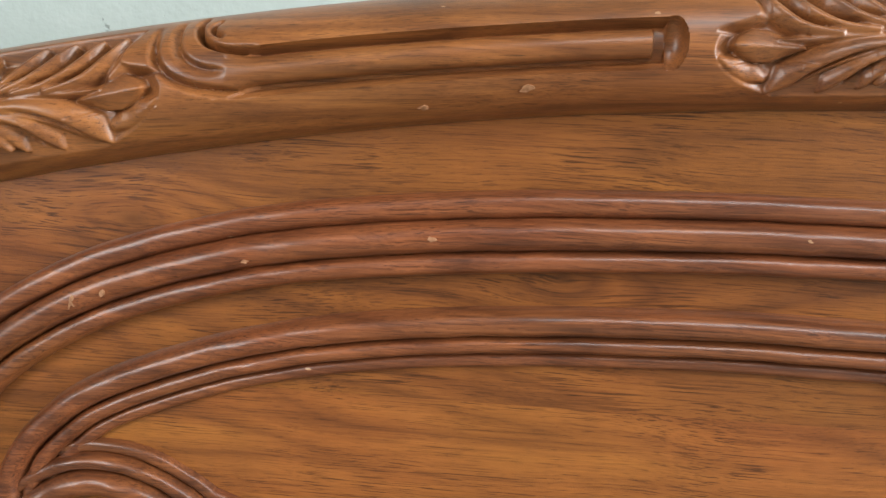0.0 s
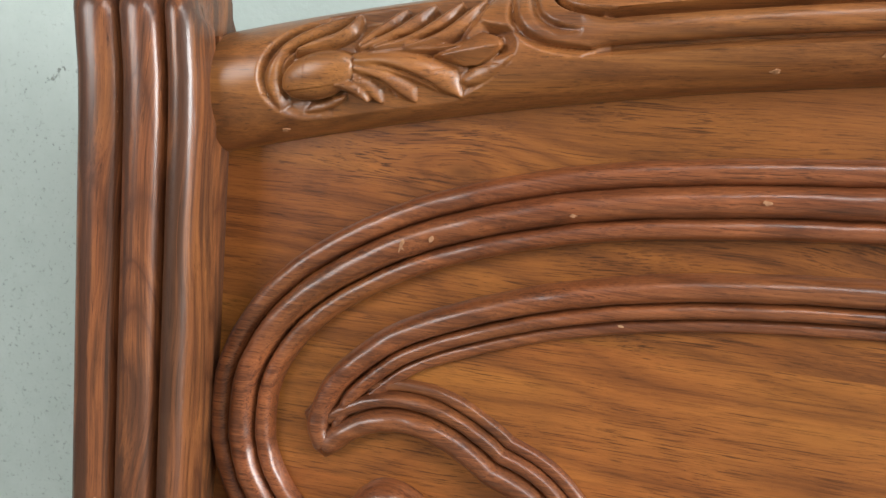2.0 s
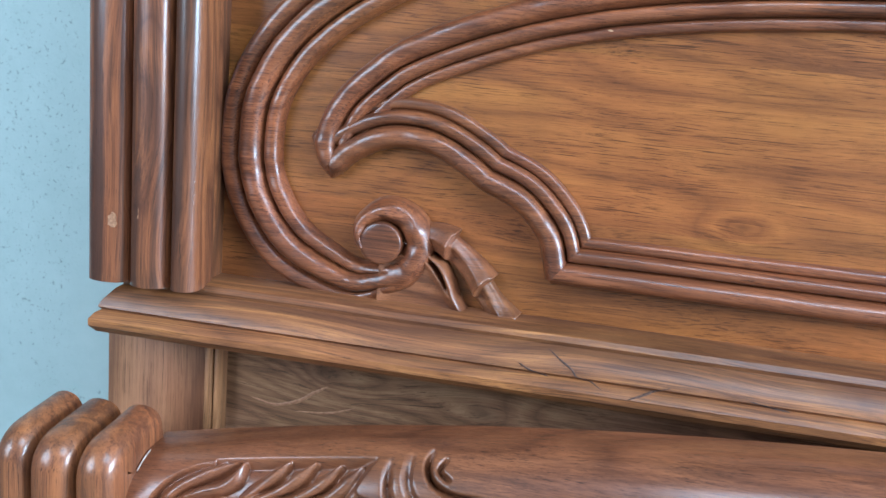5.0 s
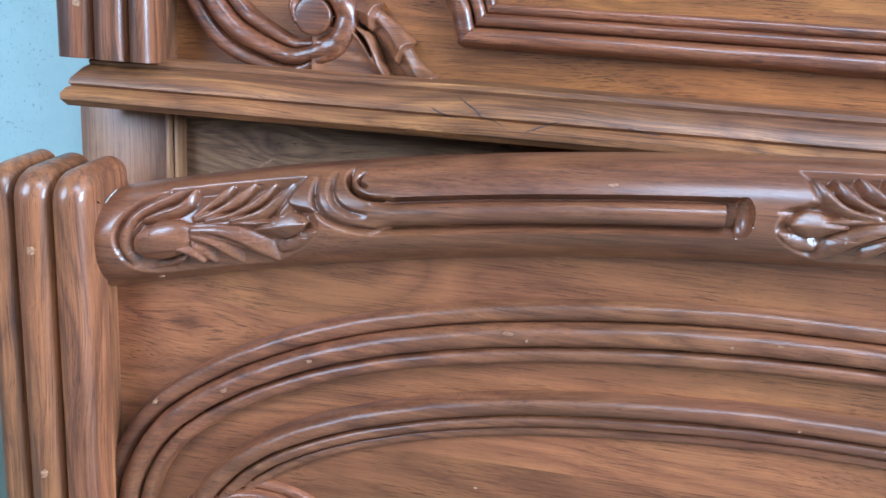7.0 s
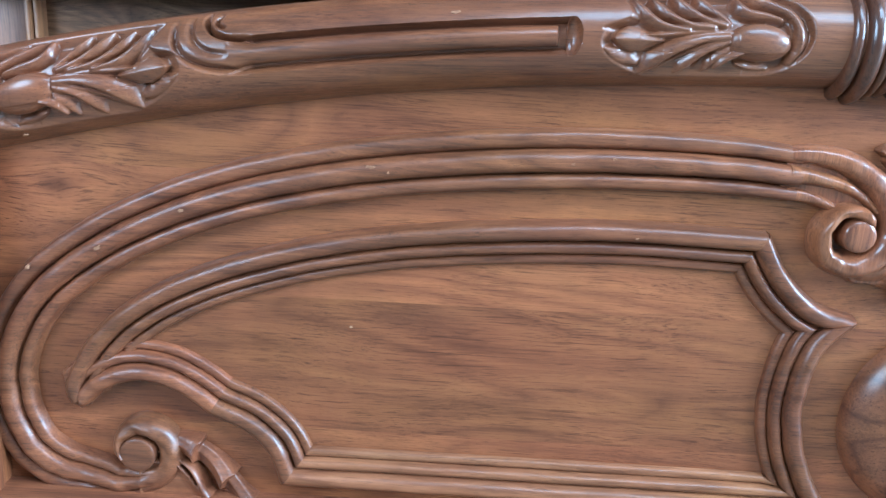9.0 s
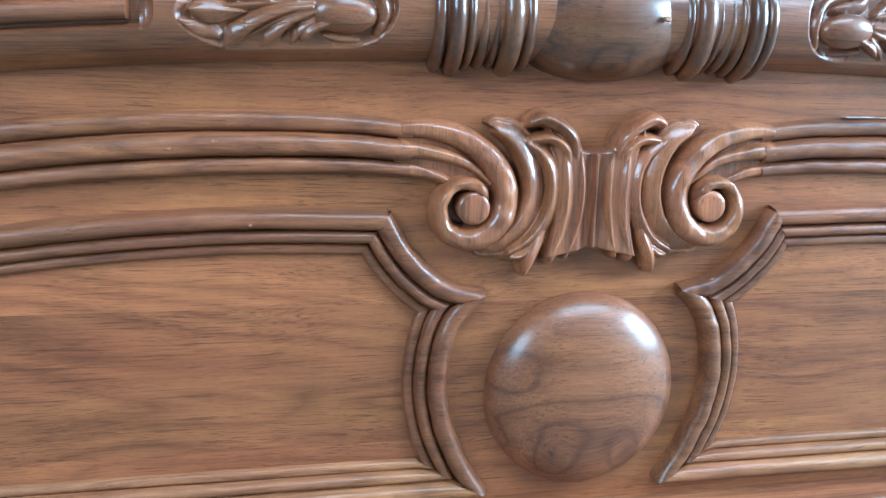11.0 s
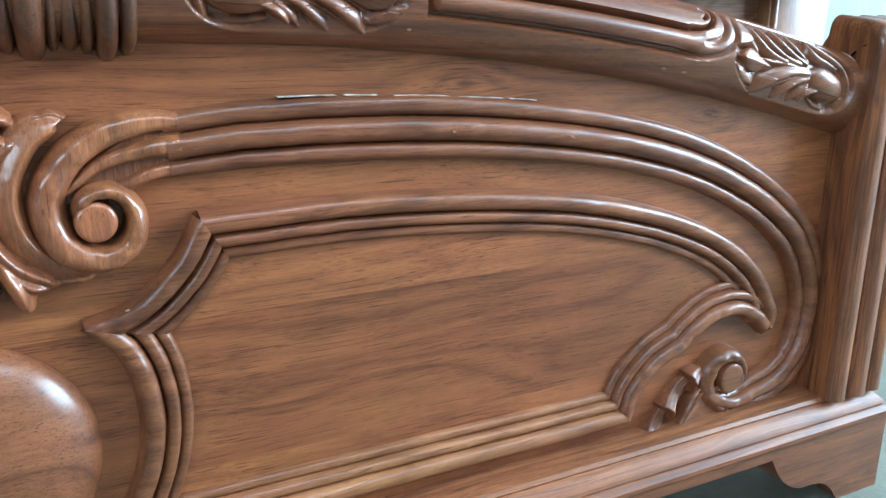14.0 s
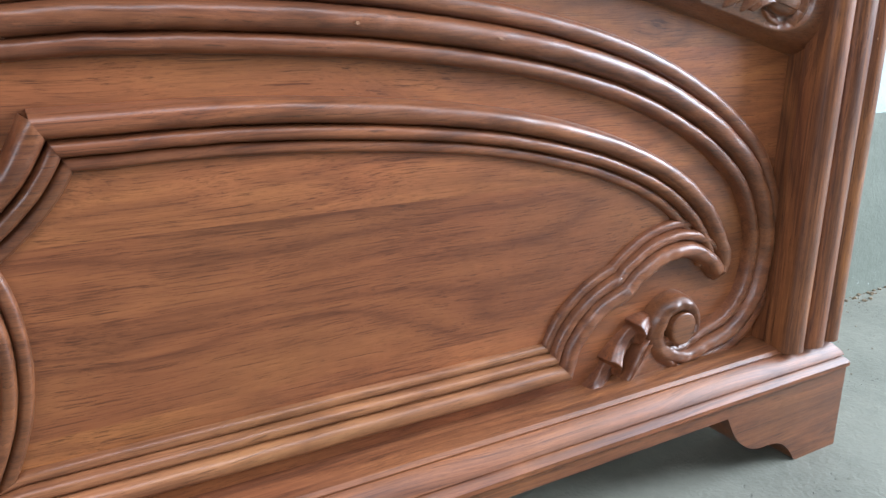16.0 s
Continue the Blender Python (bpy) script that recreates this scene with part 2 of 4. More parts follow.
def plaster(name, base, stain, pit, rough=0.85, bumps=0.5, patch=None):
    m, nt, bsdf = nodes_of(name)
    tc = nt.nodes.new("ShaderNodeTexCoord")

    def tex(**kw):
        n = node(nt, "ShaderNodeTexNoise", **kw)
        nt.links.new(tc.outputs["Object"], n.inputs["Vector"])
        return n.outputs["Fac"]

    broad, fine, grit = tex(Scale=2.6, Detail=5.0, Roughness=0.6), tex(Scale=38.0, Detail=4.0, Roughness=0.7), tex(Scale=190.0, Detail=2.0)
    col = ramp(nt, maths(nt, "ADD", maths(nt, "MULTIPLY", broad, 0.7), maths(nt, "MULTIPLY", fine, 0.3)), [(0.36, stain), (0.62, base)])
    gate = ramp(nt, tex(Scale=7.0, Detail=3.0), [(0.56, (0, 0, 0)), (0.68, (1, 1, 1))])
    holes = ramp(nt, tex(Scale=120.0, Detail=3.0, Roughness=0.6), [(0.64, (0, 0, 0)), (0.70, (1, 1, 1))])
    spots = maths(nt, "MULTIPLY", gate, holes)
    if patch:
        # a tall patch of pits where the plaster was patched up
        x, z, wide, tall = patch
        mp = nt.nodes.new("ShaderNodeMapping")
        mp.inputs["Location"].default_value = (-x / wide, 0, -z / tall)
        mp.inputs["Scale"].default_value = (1 / wide, 0, 1 / tall)
        nt.links.new(tc.outputs["Object"], mp.inputs[0])
        ln = nt.nodes.new("ShaderNodeVectorMath")
        ln.operation = "LENGTH"
        nt.links.new(mp.outputs[0], ln.inputs[0])
        near = maths(nt, "MAXIMUM", maths(nt, "SUBTRACT", 1.2, ln.outputs["Value"]), 0.0)
        small = ramp(nt, tex(Scale=210.0, Detail=4.0, Roughness=0.75), [(0.60, (0, 0, 0)), (0.66, (1, 1, 1))])
        spots = maths(nt, "MAXIMUM", spots, maths(nt, "MULTIPLY", maths(nt, "MINIMUM", maths(nt, "MULTIPLY", near, 1.6), 0.6), small))
    col = mix(nt, spots, col, pit)
    nt.links.new(col, bsdf.inputs["Base Color"])
    bsdf.inputs["Roughness"].default_value = rough
    height = maths(nt, "SUBTRACT", maths(nt, "ADD", maths(nt, "MULTIPLY", fine, 0.6), maths(nt, "MULTIPLY", grit, 0.3)), spots)
    bump = node(nt, "ShaderNodeBump", Strength=bumps, Distance=0.003)
    nt.links.new(height, bump.inputs["Height"])
    nt.links.new(bump.outputs[0], bsdf.inputs["Normal"])
    return m


wall_paint = plaster("wall_paint", (0.455, 0.535, 0.51), (0.39, 0.47, 0.445), (0.17, 0.19, 0.175), patch=(-1.19, 0.80, 0.055, 0.33))
cement_dado = plaster("cement_dado", (0.185, 0.203, 0.160), (0.125, 0.140, 0.108), (0.32, 0.34, 0.31), bumps=0.8)
# for unseen walls and ceiling only, kept dark to cut bounced light
unseen_dark_cement = plaster("unseen_dark_cement", (0.105, 0.103, 0.095), (0.07, 0.069, 0.064), (0.06, 0.06, 0.056))
cement_floor = plaster("cement_floor", (0.205, 0.203, 0.158), (0.135, 0.137, 0.105), (0.11, 0.105, 0.085), rough=0.75, bumps=1.0)


# ---- mesh helpers ----
def finish(bm, name, material, sharp=38, turn=True):
    if turn:
        bmesh.ops.recalc_face_normals(bm, faces=bm.faces)
    me = bpy.data.meshes.new(name)
    bm.to_mesh(me)
    bm.free()
    me.shade_smooth()
    me.set_sharp_from_angle(angle=radians(sharp))
    me.materials.append(material)
    return me


def part(name, bm, material, parent, label="", sharp=38, turn=True):
    ob = new(name, finish(bm, name, material, sharp, turn))
    ob.parent = parent
    return tagged(ob, label)


def box(bm, x0, x1, y0, y1, z0, z1, bevel=0.0):
    made = bmesh.ops.create_cube(bm, size=1)["verts"]
    for v in made:
        v.co = Vector(((x0 + x1) / 2 + v.co.x * (x1 - x0), (y0 + y1) / 2 + v.co.y * (y1 - y0), (z0 + z1) / 2 + v.co.z * (z1 - z0)))
    if bevel:
        edges = list({e for v in made for e in v.link_edges})
        bmesh.ops.bevel(bm, geom=edges, offset=bevel, segments=2, profile=0.5, affect="EDGES")
    return bm


def spline(pts, n=10):
    """Points along a smooth curve through pts."""
    p = [Vector(q) for q in pts]
    p = [2 * p[0] - p[1], *p, 2 * p[-1] - p[-2]]
    out = []
    for a, b, c, d in zip(p, p[1:], p[2:], p[3:]):
        for k in range(n):
            t = k / n
            out.append(0.5 * (2 * b + (c - a) * t + (2 * a - 5 * b + 4 * c - d) * t * t + (3 * b - a - 3 * c + d) * t**3))
    return out + [p[-2]]


def joined(pieces, n=10):
    """One path of several smooth pieces with mitred corners between them: places, side directions and the corners' cuts."""
    runs = [spline(p, n) for p in pieces]
    places, sides, cuts = [], [], []
    for r, run in enumerate(runs):
        heads = [(run[min(k + 1, len(run) - 1)] - run[max(k - 1, 0)]).normalized() for k in range(len(run))]
        near = []
        if r:
            before = (runs[r - 1][-1] - runs[r - 1][-2]).normalized()
            near.append((run[0], (before + heads[0]).normalized(), -1))
        if r < len(runs) - 1:
            after = (runs[r + 1][1] - runs[r + 1][0]).normalized()
            near.append((run[-1], (heads[-1] + after).normalized(), 1))
        for q, ahead in zip(run, heads):
            places.append(q)
            sides.append(Vector((-ahead.y, ahead.x)))
            cuts.append([(c, m, d) for c, m, d in near if (c - q).length < 0.075])
    return places, sides, cuts


def ribs(spec, n=8, valley=0.45):
    """A cross-section of rounded ribs side by side: (from, to, height) across -1..1, with soft valleys and steep outer sides."""
    out = [(spec[0][0], -0.25)]
    for r, (a, b, h) in enumerate(spec):
        for k in range(n + 1):
            c = -1 + 2 * k / n
            outer = (r == 0 and c < 0) or (r == len(spec) - 1 and c > 0)
            low = 0.16 if outer else min(valley, 0.9 * valley * min(q[2] for q in spec[max(0, r - (c < 0)) : r + 1 + (c > 0)]) / h)
            out.append(((a + b) / 2 + c * (b - a) / 2, h * (low + (1 - low) * max(0.0, 1 - abs(c) ** 2.8) ** 0.6)))
    return out + [(spec[-1][1], -0.25)]


def flat(x, z, h):
    return Vector((x, -h, z))


def ribbon(bm, places, sides, cuts, width, height, section, surf=flat):
    """A closed carved strip along a path; width and height are numbers or functions of 0..1 along it."""
    rows, last = [], len(places) - 1
    for k, (p, s, near) in enumerate(zip(places, sides, cuts)):
        t = k / last
        w = width(t) if callable(width) else width
        h = height(t) if callable(height) else height
        row = []
        wob = Vector((p.x * 38, p.y * 38, 3.1))
        p = p + s * (0.0004 * noise.noise(wob))
        h = h * (1 + 0.09 * noise.noise(wob * 1.7))
        for q, v in (section(t) if callable(section) else section):
            at = p + s * (q * w / 2)
            # tool marks: each rib waves a little on its own
            at = at + s * (0.00035 * noise.noise(Vector((p.x * 70, p.y * 70, 2.3 * q))))
            v = v * (1 + 0.07 * noise.noise(Vector((p.x * 120, p.y * 120, 1.9 * q + 7)))) if v > 0 else v
            for corner, ahead, way in near:
                # stop at the mitre: slide back along the strip
                over = way * (at - corner).dot(ahead)
                along = Vector((s.y, -s.x))
                lie = along.dot(ahead)
                if lie < 0:
                    along, lie = -along, -lie
                if over > 0 and lie > 0.15:
                    back = min(over / lie, 1.2 * over)
                    at = at - along * (way * back) - ahead * (way * (over - back * lie))
            row.append(bm.verts.new(surf(*at, (v * h if v >= 0 else -0.004))))
        rows.append(row)
    return grid_shell(bm, rows)


def stroke(bm, pts, width, height, section, surf=flat, n=8):
    return ribbon(bm, *joined([pts], n), width, height, section, surf)


def mirrored(pts, side):
    return [(side * x, z) for x, z in pts]


def grid_shell(bm, rows, closed_section=True):
    m = len(rows[0])
    for a, b in zip(rows, rows[1:]):
        for k in range(m if closed_section else m - 1):
            bm.faces.new((a[k], a[(k + 1) % m], b[(k + 1) % m], b[k]))
    if closed_section:
        bm.faces.new(rows[0])
        bm.faces.new(rows[-1][::-1])
    return bm


def swell(t, a=0.12, b=0.12):
    """0 at both ends, 1 between."""
    return math.sqrt(max(0.0, min(1.0, t / a))) * math.sqrt(max(0.0, min(1.0, (1 - t) / b))) + 0.02


# ---- room ----
def room_box(name, x0, x1, y0, y1, z0, z1, material, label, category):
    ob = new(name, finish(box(bmesh.new(), x0, x1, y0, y1, z0, z1), name, material))
    return tagged(ob, label, category, kind="structure")


WALL = 0.256
room_box("floor", -2.7, 4.6, -3.7, 0.5, -0.12, 0.0, cement_floor, "grey-green bare cement screed floor", "floor")
# unseen ceiling, dark to limit bounce, opened for the added fill lamp
ce = bmesh.new()
for x0, x1, y0, y1 in ((-2.7, -0.45, -3.7, 0.5), (2.25, 4.6, -3.7, 0.5), (-0.45, 2.25, -3.7, -2.35), (-0.45, 2.25, -1.15, 0.5)):
    box(ce, x0, x1, y0, y1, 2.9, 3.02)
tagged(new("ceiling", finish(ce, "ceiling", unseen_dark_cement)), "added unseen dark ceiling with an opening for the fill lamp", "ceiling", kind="structure")
room_box("wall_back", -2.5, 4.4, WALL, WALL + 0.2, 0, 2.9, wall_paint, "pale green-white painted plaster wall with pits", "wall")
# high wide window in the right wall, opening for an added fill lamp in the left; both walls unseen
wr = bmesh.new()
for y0, y1, z0, z1 in ((-3.5, -2.7, 0, 2.9), (-0.3, WALL, 0, 2.9), (-2.7, -0.3, 0, 0.82), (-2.7, -0.3, 2.8, 2.9)):
    box(wr, 4.4, 4.6, y0, y1, z0, z1)
tagged(new("wall_right", finish(wr, "wall_right", unseen_dark_cement)), "added unseen dark wall with a wide high window opening", "wall", kind="structure")
wl = bmesh.new()
for y0, y1, z0, z1 in ((-3.5, -2.85, 0, 2.9), (-1.35, WALL, 0, 2.9), (-2.85, -1.35, 0, 1.1), (-2.85, -1.35, 2.4, 2.9)):
    box(wl, -2.7, -2.5, y0, y1, z0, z1)
tagged(new("wall_left", finish(wl, "wall_left", unseen_dark_cement)), "added unseen dark wall with an opening for the left fill", "wall", kind="structure")
# unseen front wall, added dark to keep bounce off the boards
room_box("wall_front", -2.5, 4.4, -3.7, -3.5, 0, 2.9, unseen_dark_cement, "added unseen dark wall that cuts bounced light", "wall")


def dado():
    """A rough cement coat with a ragged upper edge along the foot of the back wall."""
    bm = bmesh.new()
    rows = []
    for k in range(601):
        x = -2.5 + 6.9 * k / 600
        top = 0.338 + 0.010 * noise.noise((x * 5, 0.3, 0)) + 0.004 * noise.noise((x * 31, 1.7, 0))
        rows.append([bm.verts.new((x, y, z)) for y, z in ((WALL - 0.004, 0), (WALL - 0.004, top), (WALL + 0.01, top + 0.002), (WALL + 0.01, 0))])
    grid_shell(bm, rows)
    return tagged(new("wall_dado", finish(bm, "wall_dado", cement_dado)), "rough grey-green cement dado with a ragged top edge", "dado", kind="structure")


dado()

def along(px, pz, pts, n=6):
    """For arrays of places: distance to a smooth curve, the side of it they lie on, and how far along it (0..1)."""
    line = spline(pts, n)
    best = np.full(px.shape, 1e9)
    side, place = np.zeros(px.shape), np.zeros(px.shape)
    for k, (a, b) in enumerate(zip(line, line[1:])):
        dx, dz = b.x - a.x, b.y - a.y
        t = np.clip(((px - a.x) * dx + (pz - a.y) * dz) / (dx * dx + dz * dz), 0, 1)
        ex, ez = px - a.x - t * dx, pz - a.y - t * dz
        d = np.hypot(ex, ez)
        near = d < best
        best = np.where(near, d, best)
        side = np.where(near, np.sign(dx * ez - dz * ex), side)
        place = np.where(near, (k + t) / (len(line) - 1), place)
    return best, side, place


def cut_in(px, pz, pts, deep, left, right, ends=0.42):
    """Depth of a gouge along a curve: steep or gentle on either side, running out at its ends."""
    d, side, t = along(px, pz, pts)
    w = np.where(side > 0, left, right)
    run = np.clip(np.minimum(t, 1 - t) / ends, 0, 1) ** 0.9
    return 2.1 * deep * run * np.clip(1 - d / w, 0, 1) ** 1.35


def dome_on(px, pz, cx, cz, rx, rz, lean, high):
    c, s = math.cos(lean), math.sin(lean)
    u, v = ((px - cx) * c + (pz - cz) * s) / rx, (-(px - cx) * s + (pz - cz) * c) / rz
    return high * np.sqrt(np.clip(1 - u * u - v * v, 0, 1))


# leaves of a carved spray, in millimetres from the bud's end and from the rail's axis: line, half width, height
HOOD_LEAVES = [
    ([(32, -25), (26, -6), (29, 10), (37, 23), (52, 32), (66, 38), (80, 42)], 6.0, 0.5),
    ([(45, 17), (58, 21), (72, 24), (80, 30), (85, 42)], 5.5, 0.5),
    ([(64, -12), (78, -14), (90, -20), (98, -28)], 4.2, 2.5),
    ([(50, -32), (66, -30), (80, -24)], 4.5, -1.0),
]
UPPER_LEAVES = [
    ([(90, 14), (100, 22), (110, 32), (119, 42)], 5.2, 0.0),
    ([(92, 11), (112, 18), (126, 28), (139, 41)], 5.6, 0.5),
    ([(102, 9), (126, 13), (144, 23), (158, 39)], 5.8, 0.5),
    ([(124, 7), (147, 12), (161, 22), (174, 38)], 5.8, 0.8),
    ([(86, 6), (118, 5), (144, 3), (162, 3)], 3.4, -1.5),
]
LOWER_LEAVES = [
    ([(88, 1), (112, -3), (134, -12), (152, -25), (163, -34)], 8.0, 1.0),
    ([(88, -4), (108, -13), (124, -27), (131, -34)], 6.0, 0.5),
    ([(84, -9), (97, -20), (107, -32)], 5.5, 0.0),
    ([(168, -25), (182, -21), (197, -8)], 9.0, 0.3),
]
# sharp veins cut along the leaves: line, depth, width on either side
VEINS = [
    ([(34, -12), (33, 8), (42, 20), (58, 27), (76, 35)], 3.0, 2.6, 1.6),
    ([(98, 17), (114, 25), (126, 36)], 3.6, 1.8, 2.6),
    ([(108, 13), (128, 19), (146, 34)], 3.6, 1.8, 2.6),
    ([(124, 10), (146, 17), (163, 33)], 3.6, 1.8, 2.6),
    ([(96, -2), (116, -8), (138, -20), (150, -31)], 3.0, 2.4, 1.6),
    ([(94, -9), (108, -19), (118, -31)], 3.0, 2.4, 1.6),
]


def spray_field(s, v, scrolled):
    """Relief in millimetres of the carved spray: a bud under a hooded leaf, leaves on both sides of a stem, a blunt tip."""
    round_end = (1 - np.hypot((s - 62) / 46, (v - 3) / 39)) * 39
    run_out = np.where(v > 8, 166 + 0.5 * (v - 8) + 34 * np.exp(-(((v - 8) / 7) ** 2)), 200 - 0.035 * (v + 2) ** 2) - s
    room = np.minimum(np.minimum(np.where(s < 70, 0.25, 0.13) * (v + 37), 0.6 * (45 - v)), 0.20 * run_out)
    room = np.where(s < 62, np.minimum(room, round_end), room)
    h = -9.5 * np.clip(room / 3.0, 0, 1) ** 0.8
    fan = [([(167, 10), (175, 21), (186, 33), (195, 37)], 7.0, 0.0)] if scrolled else []
    for pts, wide, high in HOOD_LEAVES + UPPER_LEAVES + LOWER_LEAVES + fan:
        d, side, t = along(s, v, pts)
        w = 1.25 * wide * np.clip(np.minimum((t + 0.25) / 0.45, (1.04 - t) / 0.30), 0.02, 1) ** 0.7
        q = d / w
        body = high - 2.2 + 2.4 * t - 6.5 * np.clip(q, 0, 1) ** 1.7 - 14 * np.clip(q - 1, 0, None)
        h = np.maximum(h, body)
    for pts, deep, left, right in VEINS:
        h -= cut_in(s, v, pts, 0.8 * deep, left, right, 0.3)
    # bud with a blunt mouth
    bud = dome_on(s, v, 61, -5, 28, 19, 0.10, 9.5) - 6.5 - 9.0 * np.clip((s - 86) / 2.0, 0, 1)
    inside = np.hypot((s - 61) / 30, (v + 5) / 21) < 1
    h = np.where(inside & (bud > -6.4), np.maximum(np.where(d_hood(s, v), h, -9), bud), h)
    # blunt tip: a ridge between two flat facets, cut off square
    u, w = s - 142 - 0.10 * v, v + 3 - 0.06 * (s - 142)
    half = 12.0 * np.clip(u / 24, 0, 1) * np.clip((48 - u) / 14, 0, 1) ** 0.5
    tip = -3.0 + 0.13 * u - 5.0 * np.abs(w) / (half + 1e-3)
    h = np.where((half > 0.5) & (np.abs(w) < half), np.maximum(h, tip), h)
    if scrolled:
        for pts, deep, left, right in (
            ([(193, 46), (193, 30), (196, 16), (205, 4), (222, -5), (245, -10), (268, -12), (290, -12)], 3.4, 5.0, 4.0),
            ([(208, 50), (208, 32), (213, 18), (224, 9), (242, 4)], 2.4, 3.0, 6.0),
            ([(222, 54), (220, 40), (226, 27), (240, 19), (262, 16.6), (290, 16.5)], 6.0, 3.0, 3.4),
            ([(233, 46), (229, 36), (238, 28)], 4.0, 2.5, 2.5),
        ):
            h -= cut_in(s, v, pts, deep, left, right, 0.2)
    return h


def d_hood(s, v):
    """Where the hooded leaf and the sepals lap over the bud."""
    lap = np.zeros(s.shape, bool)
    for pts, wide, _ in HOOD_LEAVES:
        lap |= along(s, v, pts)[0] < 0.9 * wide
    return lap


# ---- carved bed boards ----
THREE = ribs([(-1, -0.44, 0.72), (-0.44, 0.36, 1.0), (0.36, 1, 0.68)])
# across the frame moulding, from its outer edge (0) inwards (2): a fat rib, a lower one, a thin one
FRAME = [(q * 1.0, v) for q, v in ribs([(-0.26, 0.80, 1.0), (0.80, 1.46, 0.70), (1.46, 2, 0.36)], 8)]
ROLL = ribs([(-1, 1, 1.0)], 10)


BASE_PROFILE = [(0.0, 0.0), (-0.030, 0.0), (-0.038, -0.003), (-0.041, -0.008), (-0.040, -0.012), (-0.045, -0.016), (-0.054, -0.028), (-0.056, -0.034), (-0.0535, -0.037), (-0.058, -0.040), (-0.062, -0.046), (-0.062, -0.053), (-0.057, -0.060), (0.03, -0.060), (0.03, 0.0)]


def base_face(z_base, deep):
    """The moulded front of a base rail as a surface to draw on."""

    def surf(x, z, h):
        drop = (z - z_base) / deep
        for (y0, a), (y1, b) in zip(BASE_PROFILE[1:], BASE_PROFILE[2:]):
            if b <= drop <= a:
                return Vector((x, y0 + (y1 - y0) * (a - drop) / (a - b) - h, z))
        return Vector((x, -0.058 - h, z))

    return surf


def bed_board(thing, rail_mid, rail_edge, post_top, z_base, band, frame_tip, spiral, boards, base_end, base_deep, base_wood, spray, panel_wood, moulding_wood, sill_wood, rail_wood, reed_wood, reeds, flare=0.0, arch_power=2.55, sag=0.0, thin=0.0, droop=0.0):
    """One carved board of the bed in its own coordinates: the panel's face is y = 0 and its front looks to -y.

    rail_mid, rail_edge: height of the top rail's axis in the middle and at the posts; z_base: top of the base rail."""

    def axis(x):
        # one end may hang a little lower than the other
        return rail_mid - (rail_mid - rail_edge) * (abs(x) / 0.9) ** arch_power - droop * min(1.0, max(0.0, (x - 0.3) / 0.57))

    # panel of glued boards
    for z0, z1 in zip(boards, boards[1:]):
        bm = bmesh.new()
        n = 40
        low, high = [], []
        for k in range(n + 1):
            x = -0.925 + 1.85 * k / n
            top = min(z1, axis(x) - 0.005)
            if top > z0 + 0.004:
                low.append(bm.verts.new((x, 0, z0)))
                high.append(bm.verts.new((x, 0, top)))
        for a, b, c, d in zip(low, low[1:], high[1:], high):
            bm.faces.new((a, b, c, d))
        out = bmesh.ops.extrude_face_region(bm, geom=bm.faces[:])["geom"]
        for v in out:
            if isinstance(v, bmesh.types.BMVert):
                v.co.y += 0.022
        part("panel_board", bm, panel_wood, thing)

    # top rail: an oval bar along the arch, with a beaded channel cut into each half
    def rail_surf(x, v, h):
        a = v / 0.0435
        e = Vector((math.cos(a), math.sin(a)))
        deeper = sag * max(0.0, (abs(x) - 0.45) / 0.45) ** 1.3 - thin if v < 0 else 0.0
        return Vector((x, 0.008 - (0.045 + h) * e.x, axis(x) + (0.0425 + h + deeper) * e.y))

    def relief(x, v):
        scoop = dome_on(-x * 1000, v * 1000, 375, 2, 8.5, 17, 0, 0.012)
        start = np.where(x < 0, 0.377, 0.367)
        x = np.abs(x)
        top, low = 0.0185, -0.0145
        inside = np.clip((x - start) / 0.002, 0, 1) * np.clip((spray - 0.240 - x) / 0.020, 0, 1) * ((v > low) & (v < top))
        edge = np.clip(np.minimum((v - low) / 0.0018, (top - v) / 0.0012), 0, 1)
        c = (v - 0.0028) / 0.0118
        bead = 0.0115 * np.sqrt(np.clip(1 - c * c, 0, 1)) * np.clip((x - start - 0.008) / 0.002, 0, 1)
        h = np.minimum(inside * edge * (-0.0115 + bead), np.where(x < 0.384, -scoop, 0))
        far, close = (spray - x) * 1000, (x - 0.166) * 1080
        b = np.clip((262 - far) / 12, 0, 1)
        h = np.where((far > 0) & (far < 265), np.where(far > 235, np.minimum(h, b * 0.001 * spray_field(far, v * 1000, True)), 0.001 * spray_field(far, v * 1000, True)), h)
        return np.where((close > 0) & (close < 204), 0.001 * spray_field(close, v * 1000, False), h)

    vs = np.array(sorted({round(-0.068 + 0.136 * k / 150, 5) for k in range(151)} | {-0.0146, -0.0127, 0.0186, 0.0173}))
    xs = {round(-0.9 + 1.8 * k / 180, 5) for k in range(181)} | {round(s * (b + 0.00095 * k), 5) for s in (-1, 1) for b, n in ((0.166, 202), (spray - 0.262, 266)) for k in range(n)}
    xs |= {s * (b + d) for s in (-1, 1) for b in (0.367, 0.380) for d in (-0.002, 0, 0.001, 0.0021, 0.004)} | {-round(0.363 + 0.0008 * k, 5) for k in range(32)}
    xs = np.array(sorted({x for x in xs if abs(x) <= 0.9} | {-0.905, 0.905}))
    gx, gv = np.meshgrid(xs, vs, indexing="ij")
    gh = relief(gx, gv)
    for _ in range(1):
        # rounded by sanding, but for the crisp channel
        worn = gh.copy()
